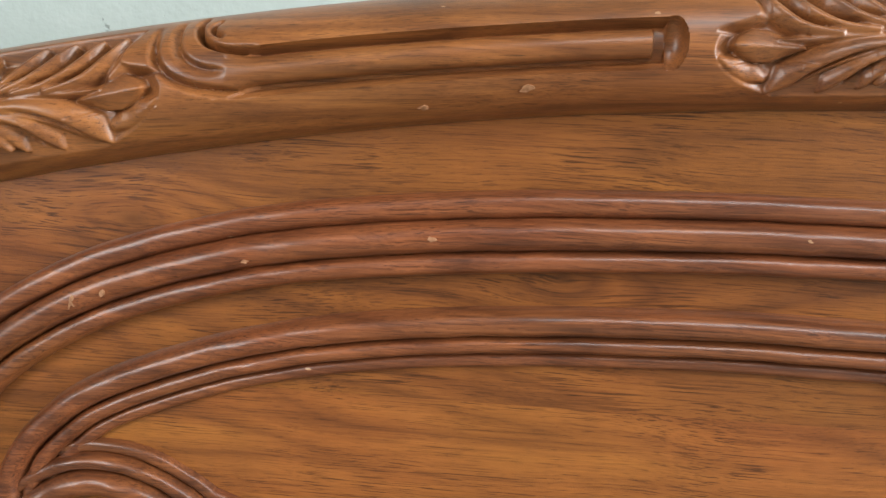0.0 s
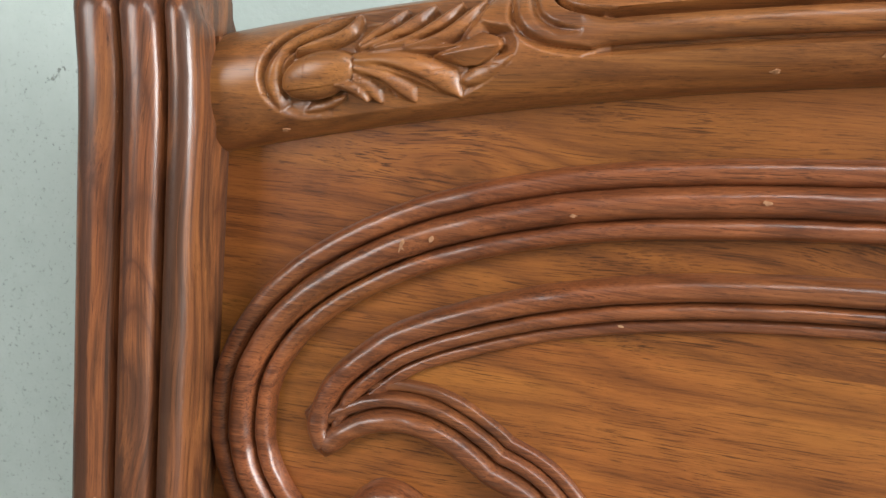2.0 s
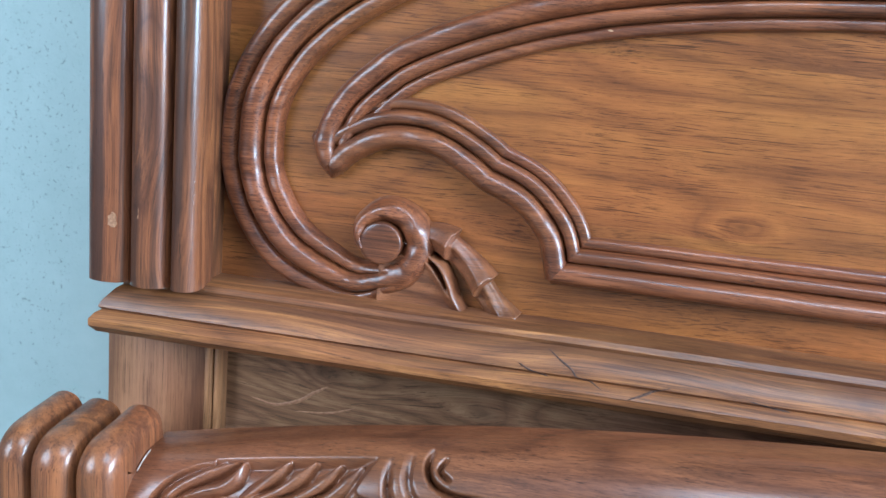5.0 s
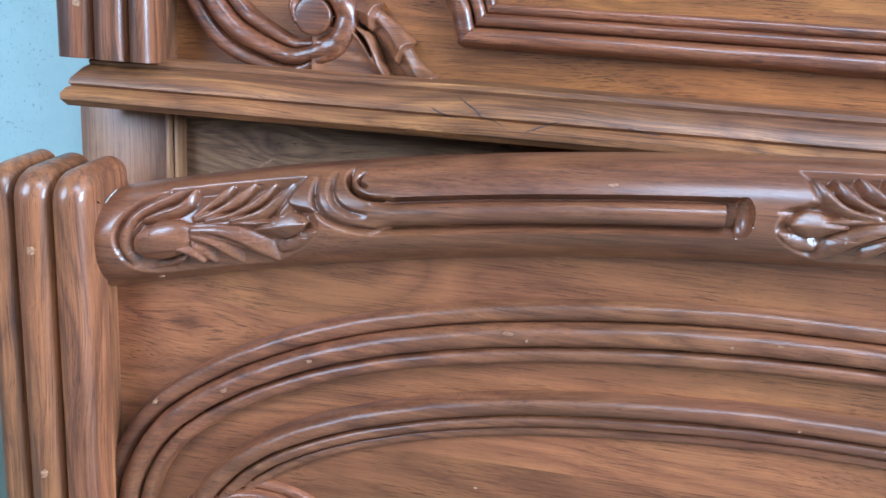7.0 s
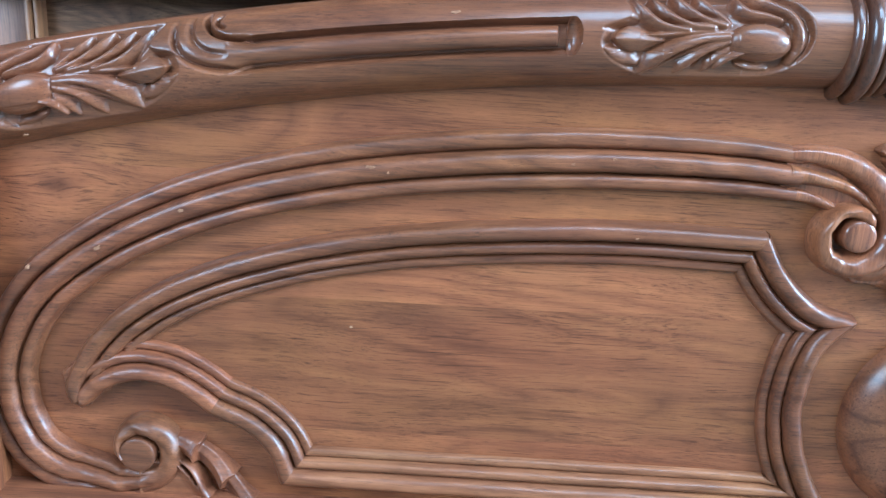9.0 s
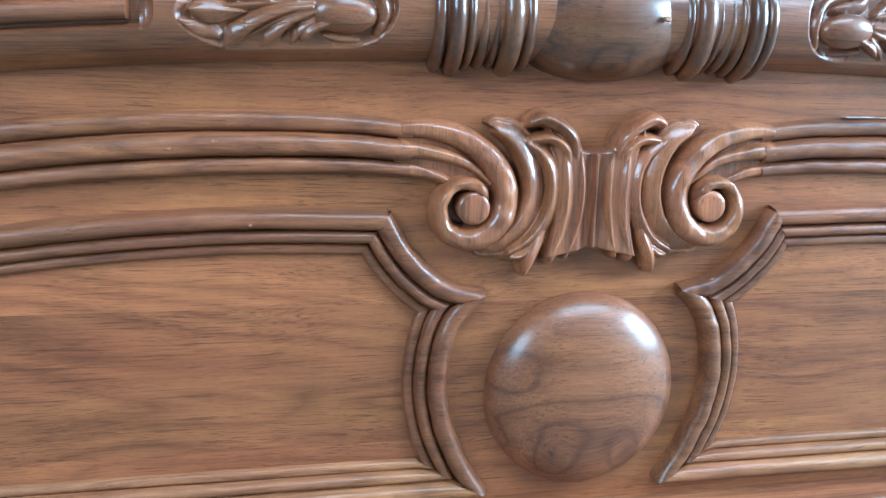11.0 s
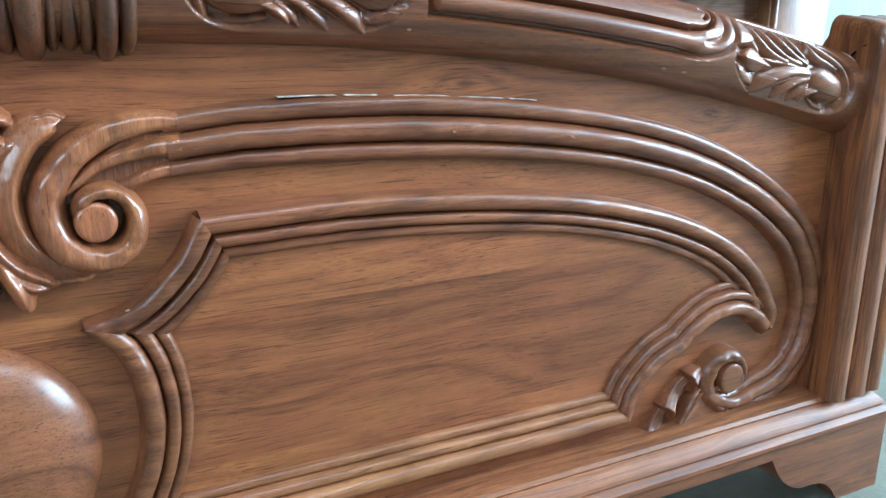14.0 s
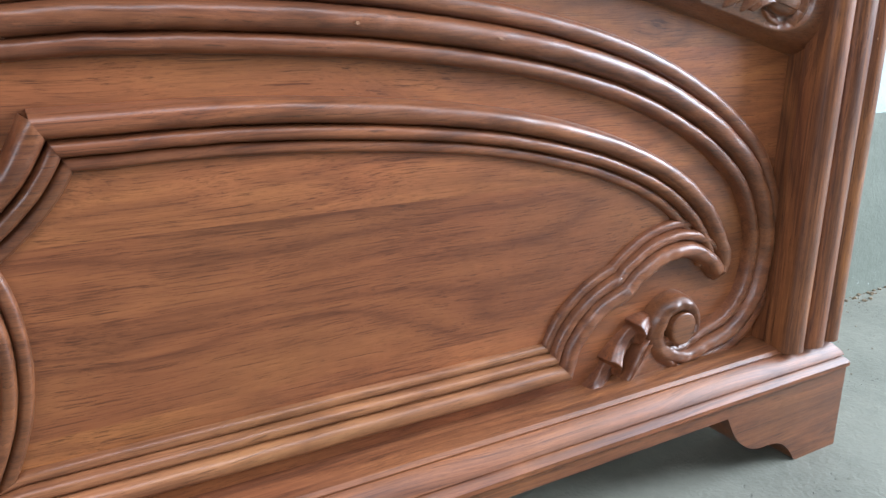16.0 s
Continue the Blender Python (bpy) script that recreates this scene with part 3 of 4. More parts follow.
        worn[1:-1, 1:-1] = (4 * gh[1:-1, 1:-1] + gh[:-2, 1:-1] + gh[2:, 1:-1] + gh[1:-1, :-2] + gh[1:-1, 2:]) / 8
        carved = ((np.abs(gx) > 0.167) & (np.abs(gx) < 0.356)) | (np.abs(gx) > spray - 0.235)
        gh = np.where(carved, worn, gh)

    def piece(cols, rows, closed):
        bm = bmesh.new()
        made = []
        for a in cols:
            row = [bm.verts.new(rail_surf(xs[a], vs[b], gh[a, b])) for b in rows]
            if closed:
                x = xs[a]
                row += [bm.verts.new((x, 0.03, axis(x) + 0.0425)), bm.verts.new((x, 0.03, axis(x) - 0.0425 - sag))]
            made.append(row)
        return grid_shell(bm, made, closed)

    # the sprays are pieces of their own, let into the rail
    holes = []
    for side in (-1, 1):
        for x0, x1 in ((0.168, 0.356), (spray - 0.262, spray - 0.012)):
            inside = [k for k in range(len(xs)) if x0 <= side * xs[k] <= x1]
            rows = [k for k in range(len(vs)) if -0.046 <= vs[k] <= 0.060]
            holes.append((inside[0], inside[-1], rows[0], rows[-1]))
            part("carved_spray", piece(inside, rows, False), rail_wood, thing, "carved leaf spray with a bud and a pointed tip", sharp=80, turn=False)
    bm = bmesh.new()
    made = []
    for a in range(len(xs)):
        row = [bm.verts.new(rail_surf(xs[a], vs[b], gh[a, b])) for b in range(len(vs))]
        row += [bm.verts.new((xs[a], 0.03, axis(xs[a]) + 0.0425)), bm.verts.new((xs[a], 0.03, axis(xs[a]) - 0.0425))]
        made.append(row)
    for a in range(len(xs) - 1):
        for b in range(len(vs) + 2):
            if not any(x0 <= a < x1 and z0 <= b < z1 for x0, x1, z0, z1 in holes):
                c = (b + 1) % (len(vs) + 2)
                bm.faces.new((made[a][b], made[a][c], made[a + 1][c], made[a + 1][b]))
    bmesh.ops.delete(bm, geom=[v for v in bm.verts if not v.link_faces], context="VERTS")
    part("top_rail", bm, rail_wood, thing, sharp=30, turn=False)

    # posts of three upright reeds with rounded tops
    for side in (-1, 1):
        post = new("post")
        post.parent = thing
        for x0, x1, proud in reeds:
            bm = bmesh.new()
            rows = []
            bend, front = 0.030, -proud
            path = [(front, z_base - 0.004 + (post_top - bend - z_base) * k / 12, 0.0) for k in range(13)]
            path += [(front + bend * (1 - math.cos(a)), post_top - bend + bend * math.sin(a), a) for a in [radians(82 * k / 9) for k in range(1, 10)]]
            path += [(front + bend * 0.86 + q, post_top + 0.10 * q, radians(84)) for q in (0.012, 0.026, 0.045)]
            for y, z, a in path:
                out = flare * max(0.0, 1 - (post_top - z) / 0.10) ** 2
                row = []
                for k in range(15):
                    b = math.pi * k / 14
                    c, deep = -math.cos(b), 0.024 * (1 - math.sin(b) ** 0.5)
                    row.append(bm.verts.new((side * ((x0 + x1) / 2 + c * 0.95 * (x1 - x0) / 2 + out), y + deep * math.cos(a), z - deep * math.sin(a))))
                for x in (x1, x0):
                    row.append(bm.verts.new((side * (x + out), y + 0.034 * math.cos(a) + 0.012 * math.sin(a), z - 0.045 * math.sin(a))))
                rows.append(row)
            grid_shell(bm, rows)
            part("reed", bm, reed_wood, post, sharp=50)
        core = bmesh.new()
        box(core, *sorted((side * (reeds[0][0] + 0.004), side * (reeds[-1][1] - 0.004))), -0.022, 0.018, z_base - 0.002, post_top - 0.036)
        part("core", core, reed_wood, post)

    # base rail with a stepped moulding
    bm = bmesh.new()
    rows = []
    for x in (-1, 1):
        rows.append([bm.verts.new((x * (base_end - 0.85 * min(y, 0)), y, z_base + z * base_deep)) for y, z in BASE_PROFILE])
    grid_shell(bm, rows)
    part("base_rail", bm, base_wood, thing, sharp=30)

    # outer band of three ribs on each half, and its volute
    for side in (-1, 1):
        cx, cz = spiral
        curl = [(-35, 0.058, 0.047), (-60, 0.045, 0.041), (-90, 0.0335, 0.032), (-135, 0.0315, 0.028), (-180, 0.0305, 0.026), (-225, 0.029, 0.0235), (-270, 0.0265, 0.021), (-315, 0.0230, 0.0175), (-350, 0.0200, 0.013), (-380, 0.0165, 0.009)]
        path = band + [(cx + r * math.cos(radians(a)), cz + r * math.sin(radians(a))) for a, r, _ in curl]
        n = 8
        places, sides, cuts = joined([mirrored(path, side)], n)
        first, total = n * len(band), n * (len(path) - 1)

        def band_width(t):
            k = (t * total - first) / n
            if k < 0:
                return 0.049 + 0.006 * min(1.0, t / 0.12) - 0.008 * max(0.0, 1 + k)
            a = min(int(k), len(curl) - 2)
            return curl[a][2] + (curl[a + 1][2] - curl[a][2]) * min(1.0, k - a)

        def band_section(t):
            # three ribs that merge into one roll round the volute
            b = min(1.0, max(0.0, ((t * total - first) / n - 0.3) / 2.2))
            return [(q, v if v < 0 else v * (1 - b) + b * (0.2 + 0.8 * math.sqrt(max(0.0, 1 - q * q)))) for q, v in THREE]

        bm = bmesh.new()
        ribbon(bm, places, [s * side for s in sides], cuts, band_width, lambda t: 0.0185 + 0.006 * max(0.0, (t * total - first) / (total - first)), band_section)
        part("outer_moulding", bm, moulding_wood, thing)
        bm = bmesh.new()
        rows = []
        for k in range(9):
            a = math.pi / 2 * k / 8
            r = 0.0176 * math.cos(a) ** 0.25 + 1e-4
            rows.append([bm.verts.new((side * cx + r * math.cos(2 * math.pi * j / 20), -0.0215 - 0.0022 * math.sin(a), cz + r * math.sin(2 * math.pi * j / 20))) for j in range(20)])
        rows.insert(0, [bm.verts.new((v.co.x, 0.003, v.co.z)) for v in rows[0]])
        grid_shell(bm, rows)
        part("volute_eye", bm, moulding_wood, thing)

        # inner frame moulding, from the sharp tip round to the tip again
        places, sides, cuts = joined([mirrored(p, side) for p in frame_tip], 8)
        flip = -1 if side < 0 else 1
        first, total = 0, len(places) - 1
        for p in frame_tip:
            last = first + 8 * (len(p) - 1)

            def ramped(t, low, run):
                u = (first + t * (last - first)) / total
                return min(1.0, low + u / run, low + (1 - u) / run)

            span = slice(first, last + 1)
            bm = bmesh.new()
            ribbon(bm, places[span], [s * flip for s in sides[span]], cuts[span], lambda t: 0.037 * ramped(t, 0.22, 0.022), lambda t: 0.017 * ramped(t, 0.35, 0.02), FRAME)
            level = abs(p[0][1] - p[-1][1]) < 0.004 and p[0][1] < z_base + 0.06
            part("frame_moulding", bm, sill_wood if level else moulding_wood, thing)
            first = last + 1
    return axis, rail_surf


footboard = tagged(new("footboard"), "carved brown teak bed footboard leaning before the headboard, with chipped lacquer", "footboard")
FOOT_BAND = [(0.165, 0.492), (0.22, 0.497), (0.30, 0.498), (0.39, 0.495), (0.48, 0.487), (0.57, 0.474), (0.66, 0.453), (0.74, 0.423), (0.807, 0.386), (0.860, 0.341), (0.891, 0.283), (0.895, 0.235), (0.881, 0.190), (0.851, 0.163)]
FOOT_FRAME = [
    [(0.824, 0.226), (0.832, 0.254), (0.803, 0.305), (0.748, 0.350), (0.666, 0.387), (0.560, 0.415), (0.45, 0.430), (0.32, 0.438), (0.185, 0.436)],
    [(0.185, 0.436), (0.168, 0.406), (0.147, 0.383), (0.126, 0.369), (0.096, 0.361)],
    [(0.096, 0.361), (0.119, 0.337), (0.130, 0.305), (0.132, 0.266), (0.125, 0.231), (0.110, 0.195), (0.090, 0.162)],
    [(0.090, 0.162), (0.35, 0.162), (0.622, 0.161)],
    [(0.622, 0.161), (0.634, 0.195), (0.658, 0.218), (0.693, 0.233)],
    [(0.693, 0.233), (0.711, 0.247), (0.739, 0.261), (0.772, 0.263), (0.803, 0.249), (0.824, 0.226)],
]
foot_axis, foot_rail = bed_board(footboard, 0.608, 0.5245, 0.588, 0.142, FOOT_BAND, FOOT_FRAME, (0.764, 0.187), [0.10, 0.217, 0.352, 0.470, 0.62], 0.955, 0.68, teak_base, 0.902, teak_foot, teak_x, teak_sap, teak_rail, teak_z, ((0.901, 0.935, 0.055), (0.935, 0.971, 0.056), (0.971, 1.001, 0.053)), sag=0.009, thin=0.002, droop=0.015)

headboard = tagged(new("headboard"), "tall carved brown teak bed headboard standing by the wall", "headboard")
headboard.location = (0, 0.118, 0)
HEAD_BAND = [(0.165, 1.018), (0.25, 1.019), (0.37, 1.017), (0.491, 1.010), (0.60, 0.998), (0.677, 0.981), (0.75, 0.955), (0.813, 0.918), (0.852, 0.880), (0.875, 0.835), (0.879, 0.786), (0.868, 0.748), (0.842, 0.714)]


def lifted(pieces):
    return [[(x, 0.714 + (z - 0.168) * 0.925) for x, z in p] for p in pieces]


HEAD_FRAME = [
    [(0.807, 0.775), (0.818, 0.800), (0.813, 0.826), (0.795, 0.853), (0.752, 0.888), (0.670, 0.922), (0.591, 0.942), (0.482, 0.956), (0.33, 0.963), (0.185, 0.962)],
    *lifted(FOOT_FRAME[1:3]),
    [(0.090, 0.7112), (0.35, 0.713), (0.617, 0.714)],
    [(0.617, 0.714), (0.627, 0.746), (0.650, 0.770), (0.680, 0.783)],
    [(0.680, 0.783), (0.697, 0.795), (0.726, 0.808), (0.758, 0.809), (0.789, 0.795), (0.807, 0.775)],
]
HEAD_FRAME[0][-1] = HEAD_FRAME[1][0]
HEAD_FRAME[2][-1] = HEAD_FRAME[3][0]
head_axis, head_rail = bed_board(headboard, 1.141, 1.055, 1.126, 0.679, HEAD_BAND, HEAD_FRAME, (0.757, 0.728), [0.63, 0.760, 0.893, 1.0, 1.14], 0.940, 0.82, teak_base_gold, 0.882, teak_head, teak_stain, teak_stain, teak_gold_rail, teak_z_dark, ((0.900, 0.925, 0.062), (0.925, 0.960, 0.065), (0.960, 1.000, 0.062)), 0.010, 2.4, sag=0.011, thin=0.004)

# dome in the middle of the footboard
bm = bmesh.new()
rows = []
for k in range(17):
    a = math.pi / 2 * k / 16
    r, h = 0.0945 * math.cos(a) ** 0.9 + 1e-4, 0.038 * math.sin(a)
    rows.append([bm.verts.new((0.004 + r * math.cos(2 * math.pi * j / 64), -h, 0.262 + 1.03 * r * math.sin(2 * math.pi * j / 64))) for j in range(64)])
grid_shell(bm, rows)
part("dome_boss", bm, teak_boss, footboard, "polished domed boss with swirling grain")


def turned(bm, x0, x1, radius, axis_z, axis_y=0.008, n=40):
    """A body turned about the x axis; radius(t) along it."""
    rows = []
    for k in range(n + 1):
        t = k / n
        r = radius(t)
        rows.append([bm.verts.new((x0 + (x1 - x0) * t, axis_y - r * math.cos(a), axis_z + r * math.sin(a))) for a in [2 * math.pi * j / 40 for j in range(40)]])
    return grid_shell(bm, rows)


part("turned_ball", turned(bmesh.new(), -0.064, 0.064, lambda t: 0.036 + 0.018 * math.sin(math.pi * t) ** 0.6, 0.606), teak_ball, footboard)
for side in (-1, 1):
    x0 = 0.0645
    for wide, thick in ((0.0117, 0.047), (0.0180, 0.0515), (0.0085, 0.0455), (0.0127, 0.0455), (0.0094, 0.0480), (0.0150, 0.0525), (0.0127, 0.0490)):
        part("turned_ring", turned(bmesh.new(), side * x0, side * (x0 + wide - 0.0002), lambda t: thick - 0.007 + 0.007 * math.sin(math.pi * t) ** 0.5, 0.606, n=10), teak_turned, footboard)
        x0 += wide

# apron under the base rail, with a bracket foot at each end
apron = box(bmesh.new(), -0.806, 0.806, -0.0575, 0.03, 0.088, 0.1025)
part("apron", apron, teak_x, footboard)
for side in (-1, 1):
    bm = bmesh.new()
    curve = [(1.009, 0.0), (1.009, 0.1025), (0.806, 0.1025), (0.806, 0.088)]
    curve += spline([(0.806, 0.088), (0.822, 0.062), (0.842, 0.044), (0.862, 0.036), (0.882, 0.035), (0.902, 0.031), (0.919, 0.019), (0.931, 0.004), (0.936, 0.0)], 4)[1:]
    front = [bm.verts.new((side * x, -0.0575, z)) for x, z in curve]
    bm.faces.new(front)
    for v in bmesh.ops.extrude_face_region(bm, geom=bm.faces[:])["geom"]:
        if isinstance(v, bmesh.types.BMVert):
            v.co.y = 0.03
    part("bracket_foot", bm, teak_x, footboard)

# legs and back panel of the headboard below its base rail
for side in (-1, 1):
    leg = bmesh.new()
    box(leg, *sorted((side * 0.9085, side * 1.006)), -0.012, 0.04, 0, 0.64, 0.002)
    part("leg", leg, teak_leg, headboard)
    strip = bmesh.new()
    box(strip, *sorted((side * 0.8960, side * 0.9010)), -0.016, 0.03, 0, 0.64, 0.0015)
    box(strip, *sorted((side * 0.9020, side * 0.9080)), -0.020, 0.03, 0, 0.63, 0.002)
    part("leg_bead", strip, teak_leg, headboard)
part("lower_panel", box(bmesh.new(), -0.8965, 0.8965, 0.002, 0.026, 0.1, 0.64), teak_dark, headboard, "dark unfinished lower panel")

# ---- carvings ----
WEB = [(-1, -0.25), (-1, 0.4), (-0.8, 0.9), (0, 1.0), (0.8, 0.9), (1, 0.4), (1, -0.25)]


def carving(thing, gx, gz, layers, material, soften=2):
    """A carved relief: of several layers of heights in millimetres the highest shows; each one becomes a part."""
    stack = np.stack([h for _, h in layers])
    top, owner = stack.max(axis=0), stack.argmax(axis=0)
    soft = np.maximum(top, -4)
    for _ in range(soften):
        soft[1:-1, 1:-1] = (4 * soft[1:-1, 1:-1] + soft[:-2, 1:-1] + soft[2:, 1:-1] + soft[1:-1, :-2] + soft[1:-1, 2:]) / 8
    top = np.where(top > 1.5, soft, top)
    nx, nz = gx.shape
    groups = {}
    for a in range(nx - 1):
        for b in range(nz - 1):
            if top[a : a + 2, b : b + 2].max() > 0:
                groups.setdefault((int(owner[a, b]), bool(gx[a, b] >= 0 and owner[a, b] > 0)), []).append((a, b))
    for (k, _), cells in sorted(groups.items()):
        bm = bmesh.new()
        used = {}
        for a, b in cells:
            quad = []
            for i, j in ((a, b), (a + 1, b), (a + 1, b + 1), (a, b + 1)):
                if (i, j) not in used:
                    rough = 0.25 * noise.noise((gx[i, j] * 150, gz[i, j] * 150, 3.0)) if top[i, j] > 2 else 0
                    used[i, j] = bm.verts.new((gx[i, j], -0.001 * max(top[i, j] + rough, -4), gz[i, j]))
                quad.append(used[i, j])
            bm.faces.new(quad if gx[1, 0] > gx[0, 0] else quad[::-1])
        part(layers[k][0], bm, material, thing, sharp=85, turn=False)


def fold(mx, mz, pts, high, rim, left, right, taper=(0.25, 0.25), ends=0.45):
    """A leaf with a sharp ridge along a line, falling to its rim on either side; also how near a place lies to it."""
    d, side, t = along(mx, mz, pts, 9)
    thin = ends + (1 - ends) * np.clip(np.minimum(t / taper[0], (1 - t) / taper[1]), 0, 1) ** 0.6
    w = np.where(side > 0, left, right) * thin
    q = d / w
    swing = 0.78 + 0.22 * np.sin(math.pi * np.clip(t, 0, 1))
    h = swing * (rim + (high - rim) * np.clip(1 - q**1.5, 0, 1)) * np.clip((1 - q) * 7, 0, 1) ** 0.5
    return np.where(q < 1, h, (w - d) * 3), q


def husk(thing, spiral, side):
    """A hanging leaf of three waves beside a thin curling edge, from the volute down to the base rail."""
    cx, cz = spiral
    step = 0.0008
    ux, uz = np.meshgrid(np.arange(-150, 6) * step, np.arange(-76, 40) * step, indexing="ij")
    mx, mz = ux * 1000, uz * 1000
    # smooth concave ground between the volute and the base rail
    inner = np.minimum(mx - np.interp(-mz, [0, 8, 22, 38, 58], [-36, -36, -49, -60, -78]), np.minimum(-8 - mz, 2 - mx))
    layers = [("husk_body", np.where(inner > 0, 13.5 + 5.0 * np.clip(1 - inner / 16, 0, 1) ** 2, inner * 3))]
    edge, _ = fold(mx, mz, [(-37, -6), (-50, -15), (-58, -28), (-64, -42), (-78, -59)], 20, 13, 3.2, 4.6, ends=0.3)
    layers.append(("husk_ridge", edge))
    # one leaf of three waves, each rising to a sharp lip over the next
    d, way, t = along(mx, mz, [(-24, 10), (-52, 5), (-76, -14), (-95, -40), (-113, -61)], 9)
    side_of_edge = 1 if along(np.array([-70.0]), np.array([-60.0]), [(-24, 10), (-52, 5), (-76, -14), (-95, -40), (-113, -61)], 9)[1][0] > 0 else -1
    slant = np.clip(way * d / 13, -1, 1)
    phase = 3.0 * t - 0.10 * slant - 0.12 * slant**2 + 0.08
    rise = np.clip(phase - np.floor(phase), 0, 1)
    rise = np.where(rise > 0.90, (1 - rise) / 0.10, rise / 0.90)
    half = (13.0 - 1.5 * t) * np.where(way * side_of_edge > 0, 1.0, 0.70 + 0.50 * rise**1.5)
    q = d / half
    body = (9.5 + 13.5 * rise**2.1 - 1.5 * t + 2.0 * np.clip(1 - 3 * np.abs(slant), 0, 1)) * (1 - 0.32 * np.clip(q, 0, 1) ** 2) * np.clip((1 - q) * 6, 0, 1) ** 0.5
    for k in range(3):
        layers.append(("husk_wave", np.where((q < 1) & (np.clip(np.floor(phase), 0, 2) == k), body, -4)))
    layers.append(("husk_ground", np.where(np.maximum.reduce([h for _, h in layers]) > -2, -1.0, -4)))
    carving(thing, side * (cx + ux), cz + uz, layers, teak_x, 2)


for side in (-1, 1):
    husk(footboard, (0.764, 0.187), side)
    husk(headboard, (0.757, 0.728), side)


def crest(thing, lift):
    """The fluted shell in the middle of the panel, between two volutes that the outer mouldings run into."""

    def put(name, pts, width, high, sec=ROLL, sharp=45):
        bm = bmesh.new()
        stroke(bm, [(x, z + lift) for x, z in pts], width, high, sec, n=7)
        return part(name, bm, teak_carved, thing, sharp=sharp)

    # fluted shell and the folds and curls that lap over it
    step = 0.00075
    gx, gz = np.meshgrid(np.arange(-150, 151) * step, 0.374 + np.arange(0, 212) * step, indexing="ij")
    mx, mz = np.abs(gx) * 1000, gz * 1000
    z_top, z_low = 494 + 0.010 * mx**2, 404 - 0.22 * mx
    half = 36 + 0.0030 * (mz - 452) ** 2
    over = np.minimum(np.minimum(z_top - mz, mz - z_low), half - mx)
    layers = [("shell", np.where(over > 0, (15.5 + 8.0 * np.exp(-(mx / 3.0) ** 2) + 0.03 * np.minimum(mx, 14) ** 2) * np.clip(over / 2.5, 0, 1) ** 0.5, over * 3))]
    # name, ridge line, height at the ridge and at the rim, width towards and away from the middle
    folds = (
        ("shell_flute", [(16, 497), (13, 472), (13, 446), (17, 421), (24, 397)], 26, 16.5, 4.2, 5.0),
        ("shell_flute", [(31, 499), (28, 475), (27, 448), (30, 424), (38, 396)], 26.5, 15, 8.0, 9.5),
        ("shell_curl", [(19, 488), (23, 504), (36, 516), (50, 522), (62, 518)], 29, 20, 6.5, 8.0),
        ("shell_curl", [(25, 480), (29, 495), (42, 504), (58, 503)], 27, 18, 5.5, 6.5),
        ("shell_fold", [(63, 499), (50, 489), (42, 473), (41, 450), (48, 430), (60, 414), (77, 403)], 25, 14, 5.0, 12.0),
        ("shell_curl", [(44, 430), (52, 410), (58, 396), (61, 384)], 25, 15, 7.0, 7.5),
        ("shell_curl", [(52, 412), (64, 400), (74, 397)], 22, 13, 6.0, 5.0),
        ("shell_fold", [(90, 509), (76, 499), (65, 480), (61, 457), (68, 433), (83, 417), (99, 410)], 22, 12, 5.0, 17.0),
    )
    near = np.full(mx.shape, 9.0)
    for name, pts, high, rim, inward, outward in folds:
        h, q = fold(mx, mz, pts, high, rim, inward, outward, ends=0.65)
        near = np.minimum(near, q)
        layers.append((name, h))
    layers.append(("shell_ground", np.where(near < 1.3, 11.0 * np.clip((1.3 - near) * 5, 0, 1) ** 0.5, -4)))
    carving(thing, gx, gz + lift, layers, teak_carved)
    for side in (-1, 1):
        def m(pts):
            return mirrored(pts, side)
        put("crest_volute", m([(0.175, 0.5102), (0.150, 0.5105), (0.124, 0.5045), (0.098, 0.488), (0.083, 0.4645), (0.082, 0.441), (0.094, 0.4215), (0.115, 0.4145), (0.135, 0.424), (0.1395, 0.446), (0.128, 0.4625), (0.111, 0.4635), (0.1015, 0.455), (0.0985, 0.446)]), lambda t: (0.0145 + 0.013 * math.sin(math.pi * min(1.0, t * 1.35)) - 0.001 * t) * min(1.0, 0.35 + (1 - t) * 7), lambda t: (0.013 + 0.014 * min(1.0, t * 2.5)) * min(1.0, 0.6 + (1 - t) * 4))
        bm = bmesh.new()
        rows = []
        for k in range(8):
            a = math.pi / 2 * k / 7
            r = 0.0146 * math.cos(a) ** 0.35 + 1e-4
            rows.append([bm.verts.new((side * 0.1115 + r * math.cos(2 * math.pi * q / 24), -0.0225 - 0.004 * math.sin(a), 0.4435 + lift + r * math.sin(2 * math.pi * q / 24))) for q in range(24)])
        rows.insert(0, [bm.verts.new((v.co.x, 0.003, v.co.z)) for v in rows[0]])
        part("crest_eye", grid_shell(bm, rows), teak_carved, thing)
        put("crest_web", m([(0.178, 0.4925), (0.150, 0.488), (0.122, 0.474), (0.100, 0.452)]), lambda t: 0.046 - 0.022 * t, lambda t: 0.0085, WEB)
        put("crest_rib", m([(0.175, 0.493), (0.150, 0.491), (0.118, 0.482), (0.094, 0.464)]), lambda t: 0.0196 - 0.012 * t, lambda t: 0.0185 - 0.004 * t)
        put("crest_rib", m([(0.175, 0.4760), (0.155, 0.4735), (0.134, 0.466), (0.126, 0.460)]), lambda t: 0.0155 - 0.008 * t, lambda t: 0.0125)


crest(footboard, 0.0)
crest(headboard, 0.521)


